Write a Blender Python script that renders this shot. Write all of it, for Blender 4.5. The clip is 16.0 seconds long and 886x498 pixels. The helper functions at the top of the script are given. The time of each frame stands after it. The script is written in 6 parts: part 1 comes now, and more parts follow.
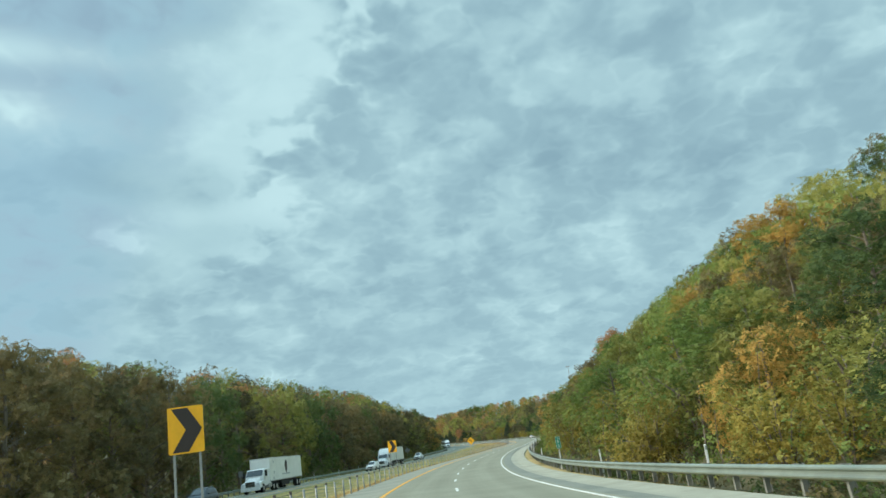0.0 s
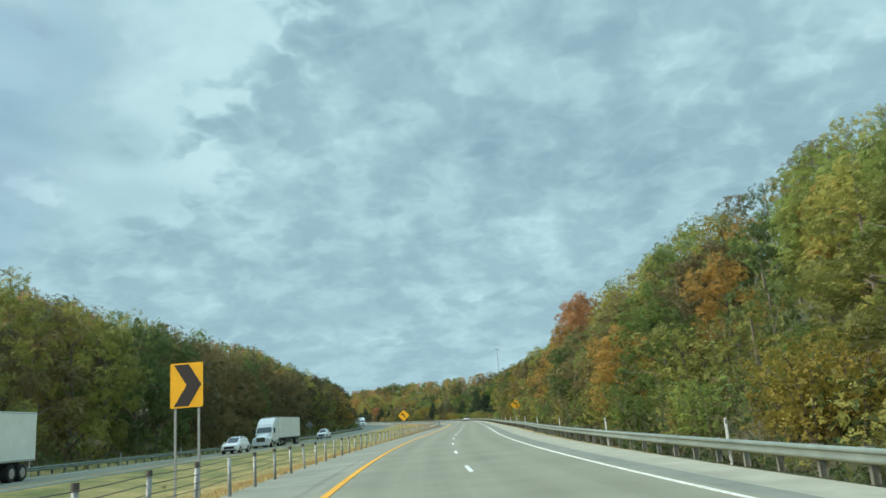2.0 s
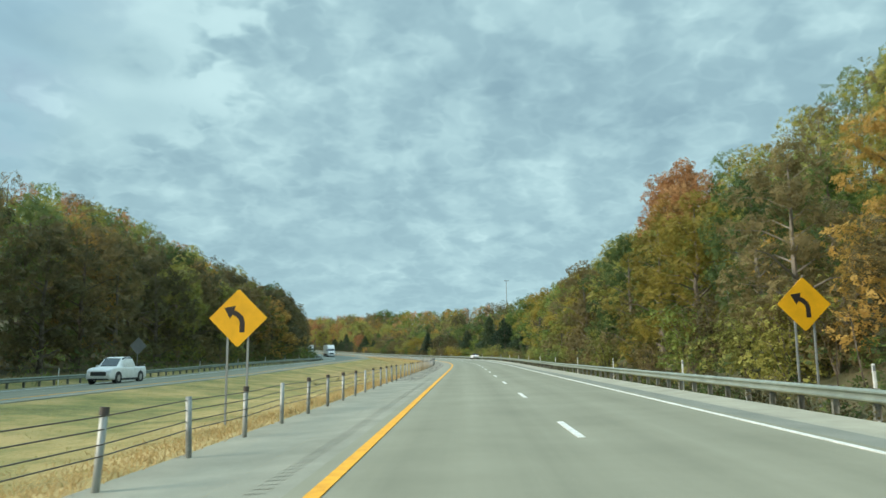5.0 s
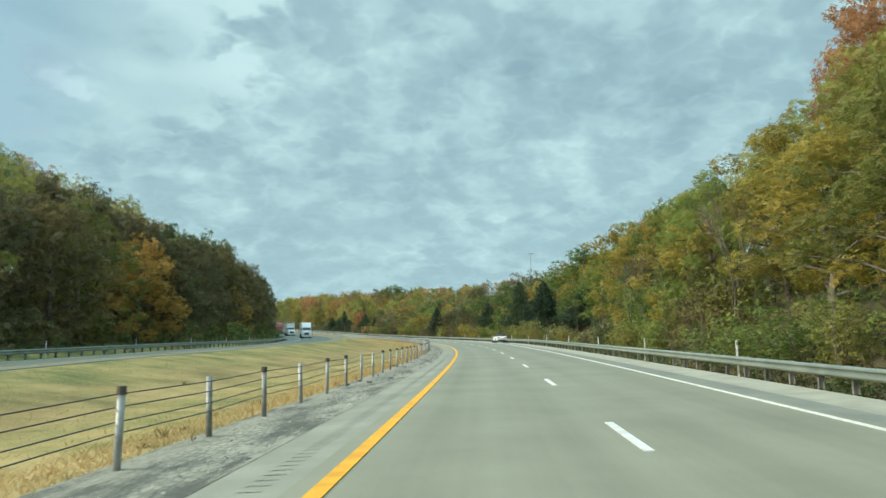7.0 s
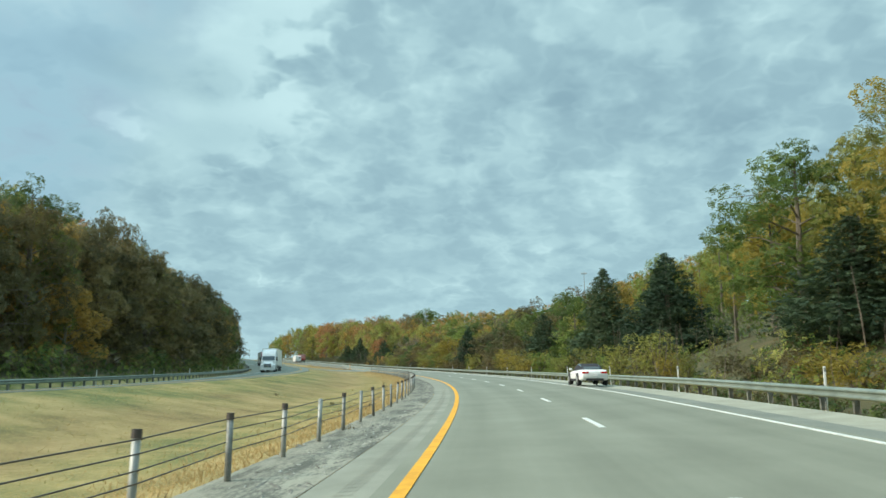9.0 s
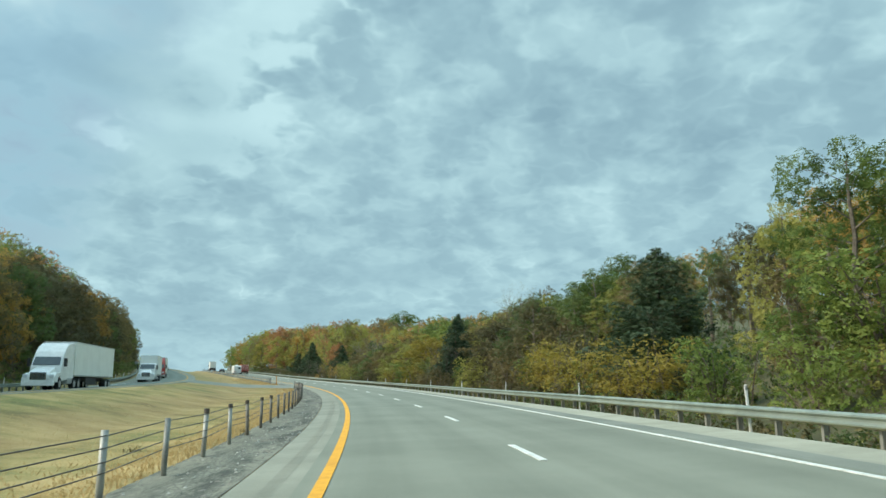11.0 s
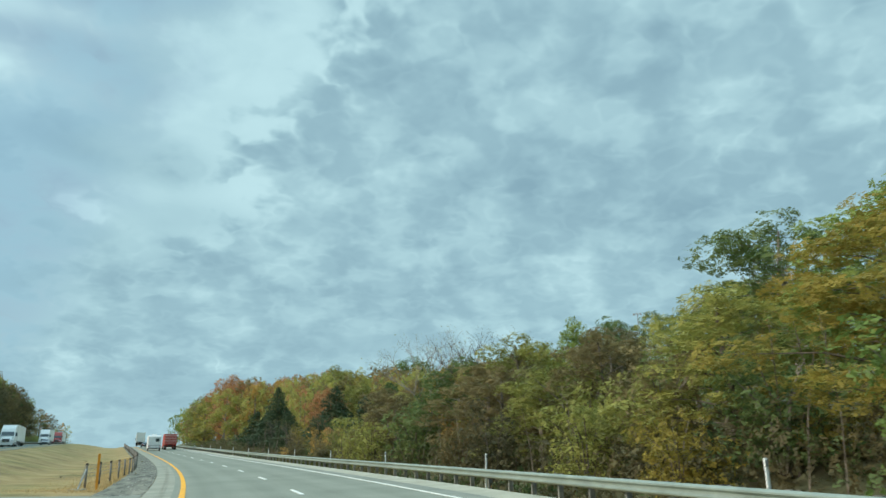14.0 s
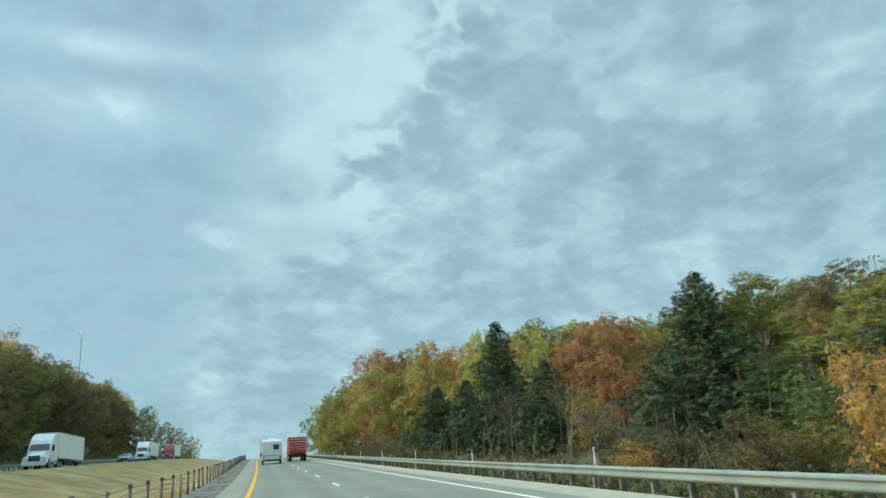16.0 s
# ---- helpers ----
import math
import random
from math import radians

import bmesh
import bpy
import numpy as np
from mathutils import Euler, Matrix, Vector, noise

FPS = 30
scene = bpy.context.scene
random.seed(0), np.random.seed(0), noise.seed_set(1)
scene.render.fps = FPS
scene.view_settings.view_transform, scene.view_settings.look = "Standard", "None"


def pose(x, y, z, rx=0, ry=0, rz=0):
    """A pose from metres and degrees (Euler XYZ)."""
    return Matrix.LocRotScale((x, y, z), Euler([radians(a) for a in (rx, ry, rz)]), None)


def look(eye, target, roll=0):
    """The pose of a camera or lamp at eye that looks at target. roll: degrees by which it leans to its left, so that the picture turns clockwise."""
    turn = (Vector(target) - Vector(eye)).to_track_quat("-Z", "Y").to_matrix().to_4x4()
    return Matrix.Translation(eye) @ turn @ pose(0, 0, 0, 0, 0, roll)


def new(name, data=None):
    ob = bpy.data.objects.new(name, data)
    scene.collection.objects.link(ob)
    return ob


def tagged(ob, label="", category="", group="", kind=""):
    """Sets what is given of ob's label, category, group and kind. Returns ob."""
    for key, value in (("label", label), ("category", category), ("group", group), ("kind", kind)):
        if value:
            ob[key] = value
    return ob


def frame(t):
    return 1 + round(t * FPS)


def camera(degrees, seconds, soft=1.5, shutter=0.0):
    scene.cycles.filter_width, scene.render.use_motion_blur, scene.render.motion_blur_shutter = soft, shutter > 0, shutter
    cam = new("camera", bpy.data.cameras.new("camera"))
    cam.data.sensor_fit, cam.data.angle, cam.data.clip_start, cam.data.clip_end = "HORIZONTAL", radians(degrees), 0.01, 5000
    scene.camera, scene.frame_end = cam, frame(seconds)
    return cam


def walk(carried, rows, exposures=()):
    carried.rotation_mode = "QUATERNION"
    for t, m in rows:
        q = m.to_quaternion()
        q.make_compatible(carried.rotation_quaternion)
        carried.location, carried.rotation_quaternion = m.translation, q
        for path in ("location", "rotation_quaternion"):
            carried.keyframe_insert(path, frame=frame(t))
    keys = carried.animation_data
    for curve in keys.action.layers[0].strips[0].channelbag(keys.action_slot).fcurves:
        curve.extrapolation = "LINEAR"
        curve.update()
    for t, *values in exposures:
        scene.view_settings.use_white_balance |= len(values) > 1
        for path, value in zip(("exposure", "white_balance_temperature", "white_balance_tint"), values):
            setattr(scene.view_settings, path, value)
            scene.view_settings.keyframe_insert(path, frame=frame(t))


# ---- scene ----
# ---- camera ----
cam = camera(61.52, 16.0, soft=1.5, shutter=0.05)
# seconds, x, y, z, yaw to the left, pitch up, roll
PATH = [
    (0, 1.86, 0.00, 1.433, -6.16, 14.88, -8.12),
    (0.5, 2.07, 15.40, 1.217, -7.71, 14.41, -7.44),
    (1, 2.70, 30.79, 1.057, -9.04, 13.77, -6.03),
    (1.5, 3.80, 46.16, 0.945, -10.54, 13.46, -5.29),
    (2, 5.37, 61.49, 0.892, -11.64, 13.04, -4.41),
    (2.5, 7.35, 76.82, 0.892, -12.89, 12.73, -3.73),
    (3, 9.76, 92.20, 0.923, -14.25, 13.39, -3.18),
    (3.5, 12.56, 107.60, 0.962, -14.73, 13.99, -2.40),
    (4, 15.71, 123.04, 1.006, -13.81, 12.92, -1.26),
    (4.5, 19.21, 138.51, 1.060, -12.25, 10.40, -0.87),
    (4.7, 20.64, 144.72, 1.078, -11.58, 9.27, -0.59),
    (6.8, 35.52, 210.84, 1.279, -9.65, 6.61, -0.30),
    (7, 36.91, 217.20, 1.298, -9.44, 6.86, -0.32),
    (7.5, 40.37, 233.13, 1.350, -8.65, 7.20, -0.41),
    (8, 43.76, 249.11, 1.404, -7.88, 7.88, -0.65),
    (8.5, 46.97, 265.16, 1.458, -7.02, 8.73, -0.46),
    (9, 49.95, 281.24, 1.525, -6.02, 9.33, -0.44),
    (11.5, 58.78, 362.48, 2.062, -8.55, 11.16, 0.29),
    (12, 58.99, 378.84, 2.216, -10.89, 12.38, 0.96),
    (12.5, 58.76, 395.19, 2.389, -11.64, 13.32, 0.22),
    (13, 58.10, 411.50, 2.582, -11.27, 14.23, 0.07),
    (13.5, 57.00, 427.77, 2.795, -10.47, 15.34, -0.23),
    (14, 55.45, 443.98, 3.030, -9.01, 15.76, -1.01),
    (14.5, 53.45, 460.13, 3.293, -6.79, 15.80, -1.83),
    (15, 50.97, 476.21, 3.585, -4.17, 15.85, -2.47),
    (15.5, 48.05, 492.21, 3.907, -1.86, 16.13, -2.83),
    (16, 44.78, 508.13, 4.250, -0.06, 16.14, -3.56),
]


def aim(x, y, z, yaw, pitch, roll):
    cy, cp = math.cos(radians(yaw)), math.cos(radians(pitch))
    ahead = Vector((-math.sin(radians(yaw)) * cp, cy * cp, math.sin(radians(pitch))))
    return look((x, y, z), Vector((x, y, z)) + ahead, roll)


walk(cam, [(t, aim(*p)) for t, *p in PATH], [(0, 0.0, 6500, 10), (3, 0.02, 6520, 10), (4.5, 0.05, 6600, 10), (7, 0.09, 6720, 9.5), (9, 0.06, 6600, 9.5), (11.5, 0.02, 6480, 9.5), (13, -0.02, 6420, 9), (16, 0.0, 6400, 9)])

# ---- the highway's line: metres along it, curve, grade and crossfall ----
KS, GS, BS = np.arange(-40, 1001, 40.0), np.arange(-40, 1001, 60.0), np.arange(-40, 1001, 90.0)
CURVE = [0.853, 1.477, 2.093, 1.748, 1.236, -0.325, 0.114, -0.285, -0.996, -1.942, -2.15, -1.602, -1.728, -1.823, -0.96, -0.318, -0.054, -0.001, 0.167, 0.392, 0.531, 0.577, 0.565, 0.515, 0.441, 0.356, 0.268]
GRADE = [-2.603, -1.122, 0.095, 0.272, 0.322, 0.295, 0.623, 0.982, 1.416, 2.085, 2.9, 3.2, 2.9, 1.8, 0.6, -0.5, -1.5, -2]
FALL = [2.295, 2.227, -2.178, -1.845, -4.303, -1.97, -1.428, -1.186, 0.154, -0.487, -0.352, -0.284]
SG = np.arange(-60, 1001, 2.0)
PSI = np.cumsum(np.interp(SG, KS, np.array(CURVE) / 1000)) * 2
PSI -= PSI[30]
LX, LY = np.cumsum(np.sin(PSI)) * 2, np.cumsum(np.cos(PSI)) * 2
LZ = np.cumsum(np.interp(SG, GS, np.array(GRADE) / 100)) * 2
LX, LY, LZ = LX - LX[30], LY - LY[30], LZ - LZ[30]
LB = np.interp(SG, BS, np.array(FALL) / 100)


def at(s, d, h=0.0):
    """A place s metres along the highway, d metres right of its yellow line, h above its surface."""
    p = np.interp(s, SG, PSI)
    fall = np.interp(s, SG, LB) * np.clip(d, -3.2, 11.0) * np.clip((30 + d) / 22, 0, 1)
    return Vector((np.interp(s, SG, LX) + math.cos(p) * d, np.interp(s, SG, LY) - math.sin(p) * d, np.interp(s, SG, LZ) - fall + h))


def heading(s):
    return -math.degrees(np.interp(s, SG, PSI))


def stand(s, d, h=0.0, turn=0.0):
    """A pose on the highway: y ahead along it, x to its right."""
    v = at(s, d, h)
    return pose(v.x, v.y, v.z, 0, 0, heading(s) + turn)


def far_road(s, d=-16.7):
    """Height of the other carriageway over this one's line: its near edge, and its lean towards the woods."""
    o = float(np.interp(s, [0, 100, 185, 225, 260, 300, 350, 430, 480, 530, 570, 620, 700, 900], [-0.1, -0.1, -0.18, 0.05, 0.55, 0.85, 0.8, 0.85, 0.85, 1.2, 1.3, 1.2, 1.0, 1.0]))
    lean = float(np.interp(s, [0, 100, 190, 300, 430, 520, 600, 700], [0.0, -0.1, -0.42, -0.55, -0.6, -0.5, -0.3, 0.0]))
    return o + lean * max(0.0, min(1.0, (-16.7 - d) / 12.0))


def right_slope(s):
    return float(np.interp(s, [0, 100, 180, 260, 300, 340, 380, 420, 500, 560, 700, 900], [0.3, 0.36, 0.46, 0.56, 0.48, 0.38, 0.28, 0.2, 0.12, 0.1, 0.12, 0.14]))


def left_slope(s):
    return float(np.interp(s, [0, 200, 300, 450, 600, 800, 1000], [0.14, 0.12, 0.12, 0.16, 0.26, 0.28, 0.28]))


X0, X1 = 456.0, 482.0  # a paved crossover through the median


def cross_h(s, d):
    """Height of the crossover's paving."""
    o = far_road(s)
    return float(np.interp(d, [-16.66, -10.0, -3.0, -1.35], [o - 0.04, o * 0.4 - 0.2, -0.02, -0.03]))


def ground_h(s, d):
    """Height of the natural ground over the highway's line."""
    o = far_road(s)
    if d > 14:
        h = 0.1 + right_slope(s) * min(d - 14, 62) + 0.14 * max(d - 76, 0)
        return h + 0.5 * noise.noise((s * 0.05, d * 0.09, 3.0))
    e = far_road(s, -28.7)
    if d < -31:
        return e + 0.2 + left_slope(s) * min(-31 - d, 150)
    knots = [(-31, e + 0.2), (-29.4, e - 0.25), (-28.2, e - 0.3), (-16.9, o - 0.3), (-16.4, o - 0.04), (-14, o * 0.8 - 0.2), (-9.5, min(o, 0.9) * 0.3 - 0.6), (-5.5, -0.42),
             (-3.4, -0.06), (-3.0, -0.1), (-2.6, -0.3), (9.4, -0.3), (9.9, -0.18), (10.6, -0.24), (12.2, -0.5), (14, 0.1)]
    h = float(np.interp(d, [k[0] for k in knots], [k[1] for k in knots]))
    if -16.6 < d < -2.9:
        h += (cross_h(s, d) - 0.05 - h) * max(0.0, min(1.0, (s - X0 + 10) / 8, (X1 + 10 - s) / 8))
    return h


# ---- sky and light ----
SUN_AZ, SUN_EL = -98.0, 33.0  # degrees: to the left of +y, up
TEAR_U, TEAR_V, TEAR_0 = 2.65, 1.41, -1.2  # the line of the tear in the cloud deck


def nodes_of(tree):
    def add(kind, ins=(), **props):
        n = tree.nodes.new("ShaderNode" + kind)
        for key, value in props.items():
            setattr(n, key, value)
        for key, value in dict(ins).items():
            if isinstance(value, bpy.types.NodeSocket):
                tree.links.new(value, n.inputs[key])
            else:
                n.inputs[key].default_value = value
        return n
    return add


def ramp(add, fac, stops):
    n = add("ValToRGB", {"Fac": fac})
    e = n.color_ramp.elements
    while len(e) < len(stops):
        e.new(0.5)
    for q, (p, c) in zip(e, stops):
        q.position, q.color = p, (*c, 1) if len(c) == 3 else c
    return n.outputs["Color"]


world = bpy.data.worlds.new("overcast_sky")
scene.world = world
world.use_nodes = True
wt = world.node_tree
wt.nodes.clear()
W = nodes_of(wt)


def wmath(op, a, b=0.0, c=0.0, clamp=False):
    return W("Math", {0: a, 1: b, 2: c}, operation=op, use_clamp=clamp).outputs[0]


def wmix(fac, a, b, kind="MIX"):
    n = W("Mix", data_type="RGBA", blend_type=kind)
    for key, value in ((0, fac), (6, a), (7, b)):
        if isinstance(value, bpy.types.NodeSocket):
            wt.links.new(value, n.inputs[key])
        else:
            n.inputs[key].default_value = value if key == 0 else (*value, 1)
    return n.outputs[2]


nishita = W("TexSky", sky_type="NISHITA", sun_disc=False, sun_elevation=radians(SUN_EL), sun_rotation=radians(SUN_AZ), air_density=1.0, dust_density=2.0)
way = W("TexCoord").outputs["Generated"]
sep = W("SeparateXYZ", {0: way})
up = wmath("MAXIMUM", sep.outputs[2], 0.0)
# the cloud deck: a flat layer overhead, closing up towards the horizon
den = wmath("ADD", up, 0.35)
u, v = wmath("DIVIDE", sep.outputs[0], den), wmath("DIVIDE", sep.outputs[1], den)
deck = W("CombineXYZ", {0: u, 1: v, 2: 0.0}).outputs[0]
round_ = W("CombineXYZ", {0: sep.outputs[0], 1: sep.outputs[1], 2: wmath("MULTIPLY", sep.outputs[2], 1.45)}).outputs[0]
bend = W("TexNoise", {"Vector": round_, "Scale": 7.0, "Detail": 3.0, "Roughness": 0.5})
bent = W("MixRGB", {0: 0.06, 1: round_, 2: bend.outputs["Color"]}, blend_type="ADD").outputs[0]
big = W("TexNoise", {"Vector": bent, "Scale": 8.0, "Detail": 5.0, "Roughness": 0.48}).outputs["Fac"]
swirl = W("MixRGB", {0: 0.055, 1: deck, 2: W("TexNoise", {"Vector": deck, "Scale": 9.0, "Detail": 3.0, "Roughness": 0.5}).outputs["Color"]}, blend_type="ADD").outputs[0]
cell = W("TexNoise", {"Vector": swirl, "Scale": 10.5, "Detail": 3.5, "Roughness": 0.46}).outputs["Fac"]
vein = W("TexNoise", {"Vector": swirl, "Scale": 13.0, "Detail": 2.0, "Roughness": 0.5}).outputs["Fac"]
vein = W("MapRange", {0: wmath("ABSOLUTE", wmath("SUBTRACT", vein, 0.5)), 1: 0.0, 2: 0.09, 3: 0.0, 4: 1.0}, interpolation_type="SMOOTHSTEP").outputs[0]
cell = W("MapRange", {0: cell, 1: 0.36, 2: 0.62, 3: 0.0, 4: 1.0}, interpolation_type="SMOOTHSTEP").outputs[0]
puff = wmath("ADD", wmath("MULTIPLY", cell, 0.36), wmath("MULTIPLY_ADD", vein, 0.1, 0.24))
wide = W("TexNoise", {"Vector": deck, "Scale": 1.7, "Detail": 2.0, "Roughness": 0.5}).outputs["Fac"]
# a long thinner tear in the deck, towards the hidden sun, with open smoother sky beyond it
across_tear = wmath("ADD", wmath("MULTIPLY", u, TEAR_U), wmath("ADD", wmath("MULTIPLY", v, TEAR_V), TEAR_0))
ragged = wmath("ADD", across_tear, wmath("MULTIPLY", wmath("SUBTRACT", big, 0.5), 0.95))
lobed = wmath("ADD", wmath("ADD", across_tear, wmath("MULTIPLY", wmath("SUBTRACT", big, 0.5), 0.9)), wmath("MULTIPLY", wmath("SUBTRACT", puff, 0.5), 0.75))
soft_side = W("MapRange", {0: ragged, 1: -0.65, 2: -0.12, 3: 0.0, 4: 1.0}, interpolation_type="SMOOTHSTEP").outputs[0]
hard_side = W("MapRange", {0: lobed, 1: 0.1, 2: 0.44, 3: 1.0, 4: 0.0}, interpolation_type="SMOOTHSTEP").outputs[0]
tear = wmath("MULTIPLY", soft_side, hard_side)
high = W("MapRange", {0: up, 1: 0.2, 2: 0.34, 3: 0.05, 4: 1.0}, interpolation_type="SMOOTHSTEP").outputs[0]
tear = wmath("MULTIPLY", tear, high)
beyond = W("MapRange", {0: ragged, 1: -0.1, 2: -0.8, 3: 0.0, 4: 1.0}, interpolation_type="SMOOTHSTEP").outputs[0]


def cloudlet(az, el, across, tall, amount):
    """One soft cloud in the given direction."""
    cx, cy, cz = math.sin(radians(az)) * math.cos(radians(el)), math.cos(radians(az)) * math.cos(radians(el)), math.sin(radians(el))
    dx = wmath("DIVIDE", wmath("SUBTRACT", sep.outputs[0], cx), math.sin(radians(across)))
    dz = wmath("DIVIDE", wmath("SUBTRACT", sep.outputs[2], cz), math.sin(radians(tall)))
    far = wmath("ADD", wmath("MULTIPLY", dx, dx), wmath("MULTIPLY", dz, dz))
    far = wmath("ADD", far, wmath("MULTIPLY", wmath("SUBTRACT", puff, 0.5), 2.2))
    ahead = wmath("GREATER_THAN", sep.outputs[1], 0.0)
    return wmath("MULTIPLY", wmath("MULTIPLY", wmath("POWER", 2.718, wmath("MULTIPLY", far, -1.0)), amount), ahead)


thick = wmath("ADD", wmath("ADD", wmath("MULTIPLY", big, 0.42), wmath("MULTIPLY", puff, 0.4)), 0.09)
thick = wmath("ADD", thick, wmath("MULTIPLY", wmath("SUBTRACT", wide, 0.5), 0.24))
thick = wmath("MULTIPLY_ADD", wmath("SUBTRACT", thick, 0.5), 0.85, 0.5)
thick = wmath("MULTIPLY_ADD", wmath("SUBTRACT", 0.295, thick), wmath("MULTIPLY", tear, 0.8), thick)
smooth = wmath("ADD", 0.445, wmath("MULTIPLY", wmath("SUBTRACT", thick, 0.5), 0.45))
thick = wmath("ADD", wmath("MULTIPLY", smooth, wmath("MULTIPLY", beyond, 0.75)), wmath("MULTIPLY", thick, wmath("SUBTRACT", 1.0, wmath("MULTIPLY", beyond, 0.75))))
for az, el, w_, h_, amount in ((-11.8, 21.2, 2.4, 1.5, 0.12), (-16.0, 21.0, 3.4, 1.1, 0.09), (-21.0, 22.5, 4.0, 1.6, 0.07), (-18.3, 17.4, 1.5, 1.0, -0.16), (-11.0, 17.6, 4.5, 1.2, 0.07), (2.0, 8.5, 5.5, 1.0, 0.08), (-6.0, 5.5, 7.0, 0.8, 0.07), (9.0, 6.2, 4.0, 0.8, -0.06), (14.0, 9.0, 3.5, 1.0, -0.05), (-18.0, 6.9, 2.6, 0.8, -0.1), (-7.4, 6.8, 3.0, 0.7, -0.09)):
    thick = wmath("ADD", thick, cloudlet(az, el, w_, h_, amount))
cloud = ramp(W, thick, [(0.30, (0.56, 0.81, 0.855)), (0.41, (0.425, 0.648, 0.708)), (0.52, (0.33, 0.525, 0.60)), (0.66, (0.24, 0.40, 0.485))])
cloud = wmix(wmath("MULTIPLY", beyond, 0.75), cloud, wmix(1.0, cloud, (0.94, 1.0, 1.09), "MULTIPLY"))
low = wmath("POWER", wmath("SUBTRACT", 1.0, up), 6.0)
cloud = wmix(wmath("MULTIPLY", low, 0.5), cloud, (0.43, 0.655, 0.71))
# overcast brightens overhead; here it is tripled above the view to add fill light
lift_up = W("MapRange", {0: up, 1: 0.58, 2: 0.95, 3: 1.0, 4: 3.0}, interpolation_type="SMOOTHSTEP").outputs[0]
cloud = wmix(1.0, cloud, W("CombineXYZ", {0: lift_up, 1: lift_up, 2: lift_up}).outputs[0], "MULTIPLY")
gap = wmath("MULTIPLY", ramp(W, thick, [(0.40, (1, 1, 1)), (0.50, (0, 0, 0))]), beyond)
blue = wmix(1.0, nishita.outputs[0], (0.1, 0.1, 0.1), "MULTIPLY")
full = wmix(wmath("MULTIPLY", gap, 0.45), cloud, blue)
# two thin bright wisps in the open part
for az, el, w_, h_, amount in ((-26.5, 30.0, 8.0, 1.0, 0.5), (-26.0, 25.8, 5.5, 1.6, 0.6)):
    full = wmix(cloudlet(az, el, w_, h_, amount), full, (0.56, 0.81, 0.86))
wt.links.new(W("Background", {"Color": full, "Strength": 1.0}).outputs[0], W("OutputWorld").inputs["Surface"])

sun = new("sun", bpy.data.lights.new("sun", "SUN"))
sun.data.energy, sun.data.angle, sun.data.color = 4.1, radians(20), (1.0, 0.935, 0.8)
sun.matrix_world = look((0, 0, 60), Vector((0, 0, 60)) - Vector((math.sin(radians(SUN_AZ)) * math.cos(radians(SUN_EL)), math.cos(radians(SUN_AZ)) * math.cos(radians(SUN_EL)), math.sin(radians(SUN_EL)))))
scene.view_settings.exposure = 0.0


# ---- materials ----
def material(name):
    m = bpy.data.materials.new(name)
    m.use_nodes = True
    return m, nodes_of(m.node_tree), m.node_tree.nodes["Principled BSDF"], m.node_tree.links


def surface(name, c1, c2, scale=3.0, rough=0.75, metal=0.0, bump=0.15, fine=40.0, grain=0.35, vary=0.0):
    """Two colours mixed by broad stains and fine grain, with a fine relief."""
    m, N, P, links = material(name)
    place = N("NewGeometry").outputs["Position"]
    a = N("TexNoise", {"Vector": place, "Scale": scale, "Detail": 5.0, "Roughness": 0.6}).outputs["Fac"]
    b = N("TexNoise", {"Vector": place, "Scale": fine, "Detail": 3.0, "Roughness": 0.7}).outputs["Fac"]
    f = N("Math", {0: b, 1: grain, 2: a}, operation="MULTIPLY_ADD").outputs[0]
    if vary:
        f = N("Math", {0: N("ObjectInfo").outputs["Random"], 1: vary, 2: f}, operation="MULTIPLY_ADD").outputs[0]
    mid = 0.5 + grain * 0.5 + vary * 0.5
    links.new(ramp(N, f, [(mid - 0.22, c1), (min(mid + 0.22, 1.0), c2)]), P.inputs["Base Color"])
    P.inputs["Roughness"].default_value, P.inputs["Metallic"].default_value = rough, metal
    if bump:
        links.new(N("Bump", {"Strength": bump, "Distance": 0.02, "Height": b}).outputs[0], P.inputs["Normal"])
    return m


def plain(name, c, rough=0.5, metal=0.0):
    return surface(name, tuple(v * 0.86 for v in c), tuple(min(v * 1.08, 1) for v in c), 2.5, rough, metal, 0.05, 60.0, 0.3)


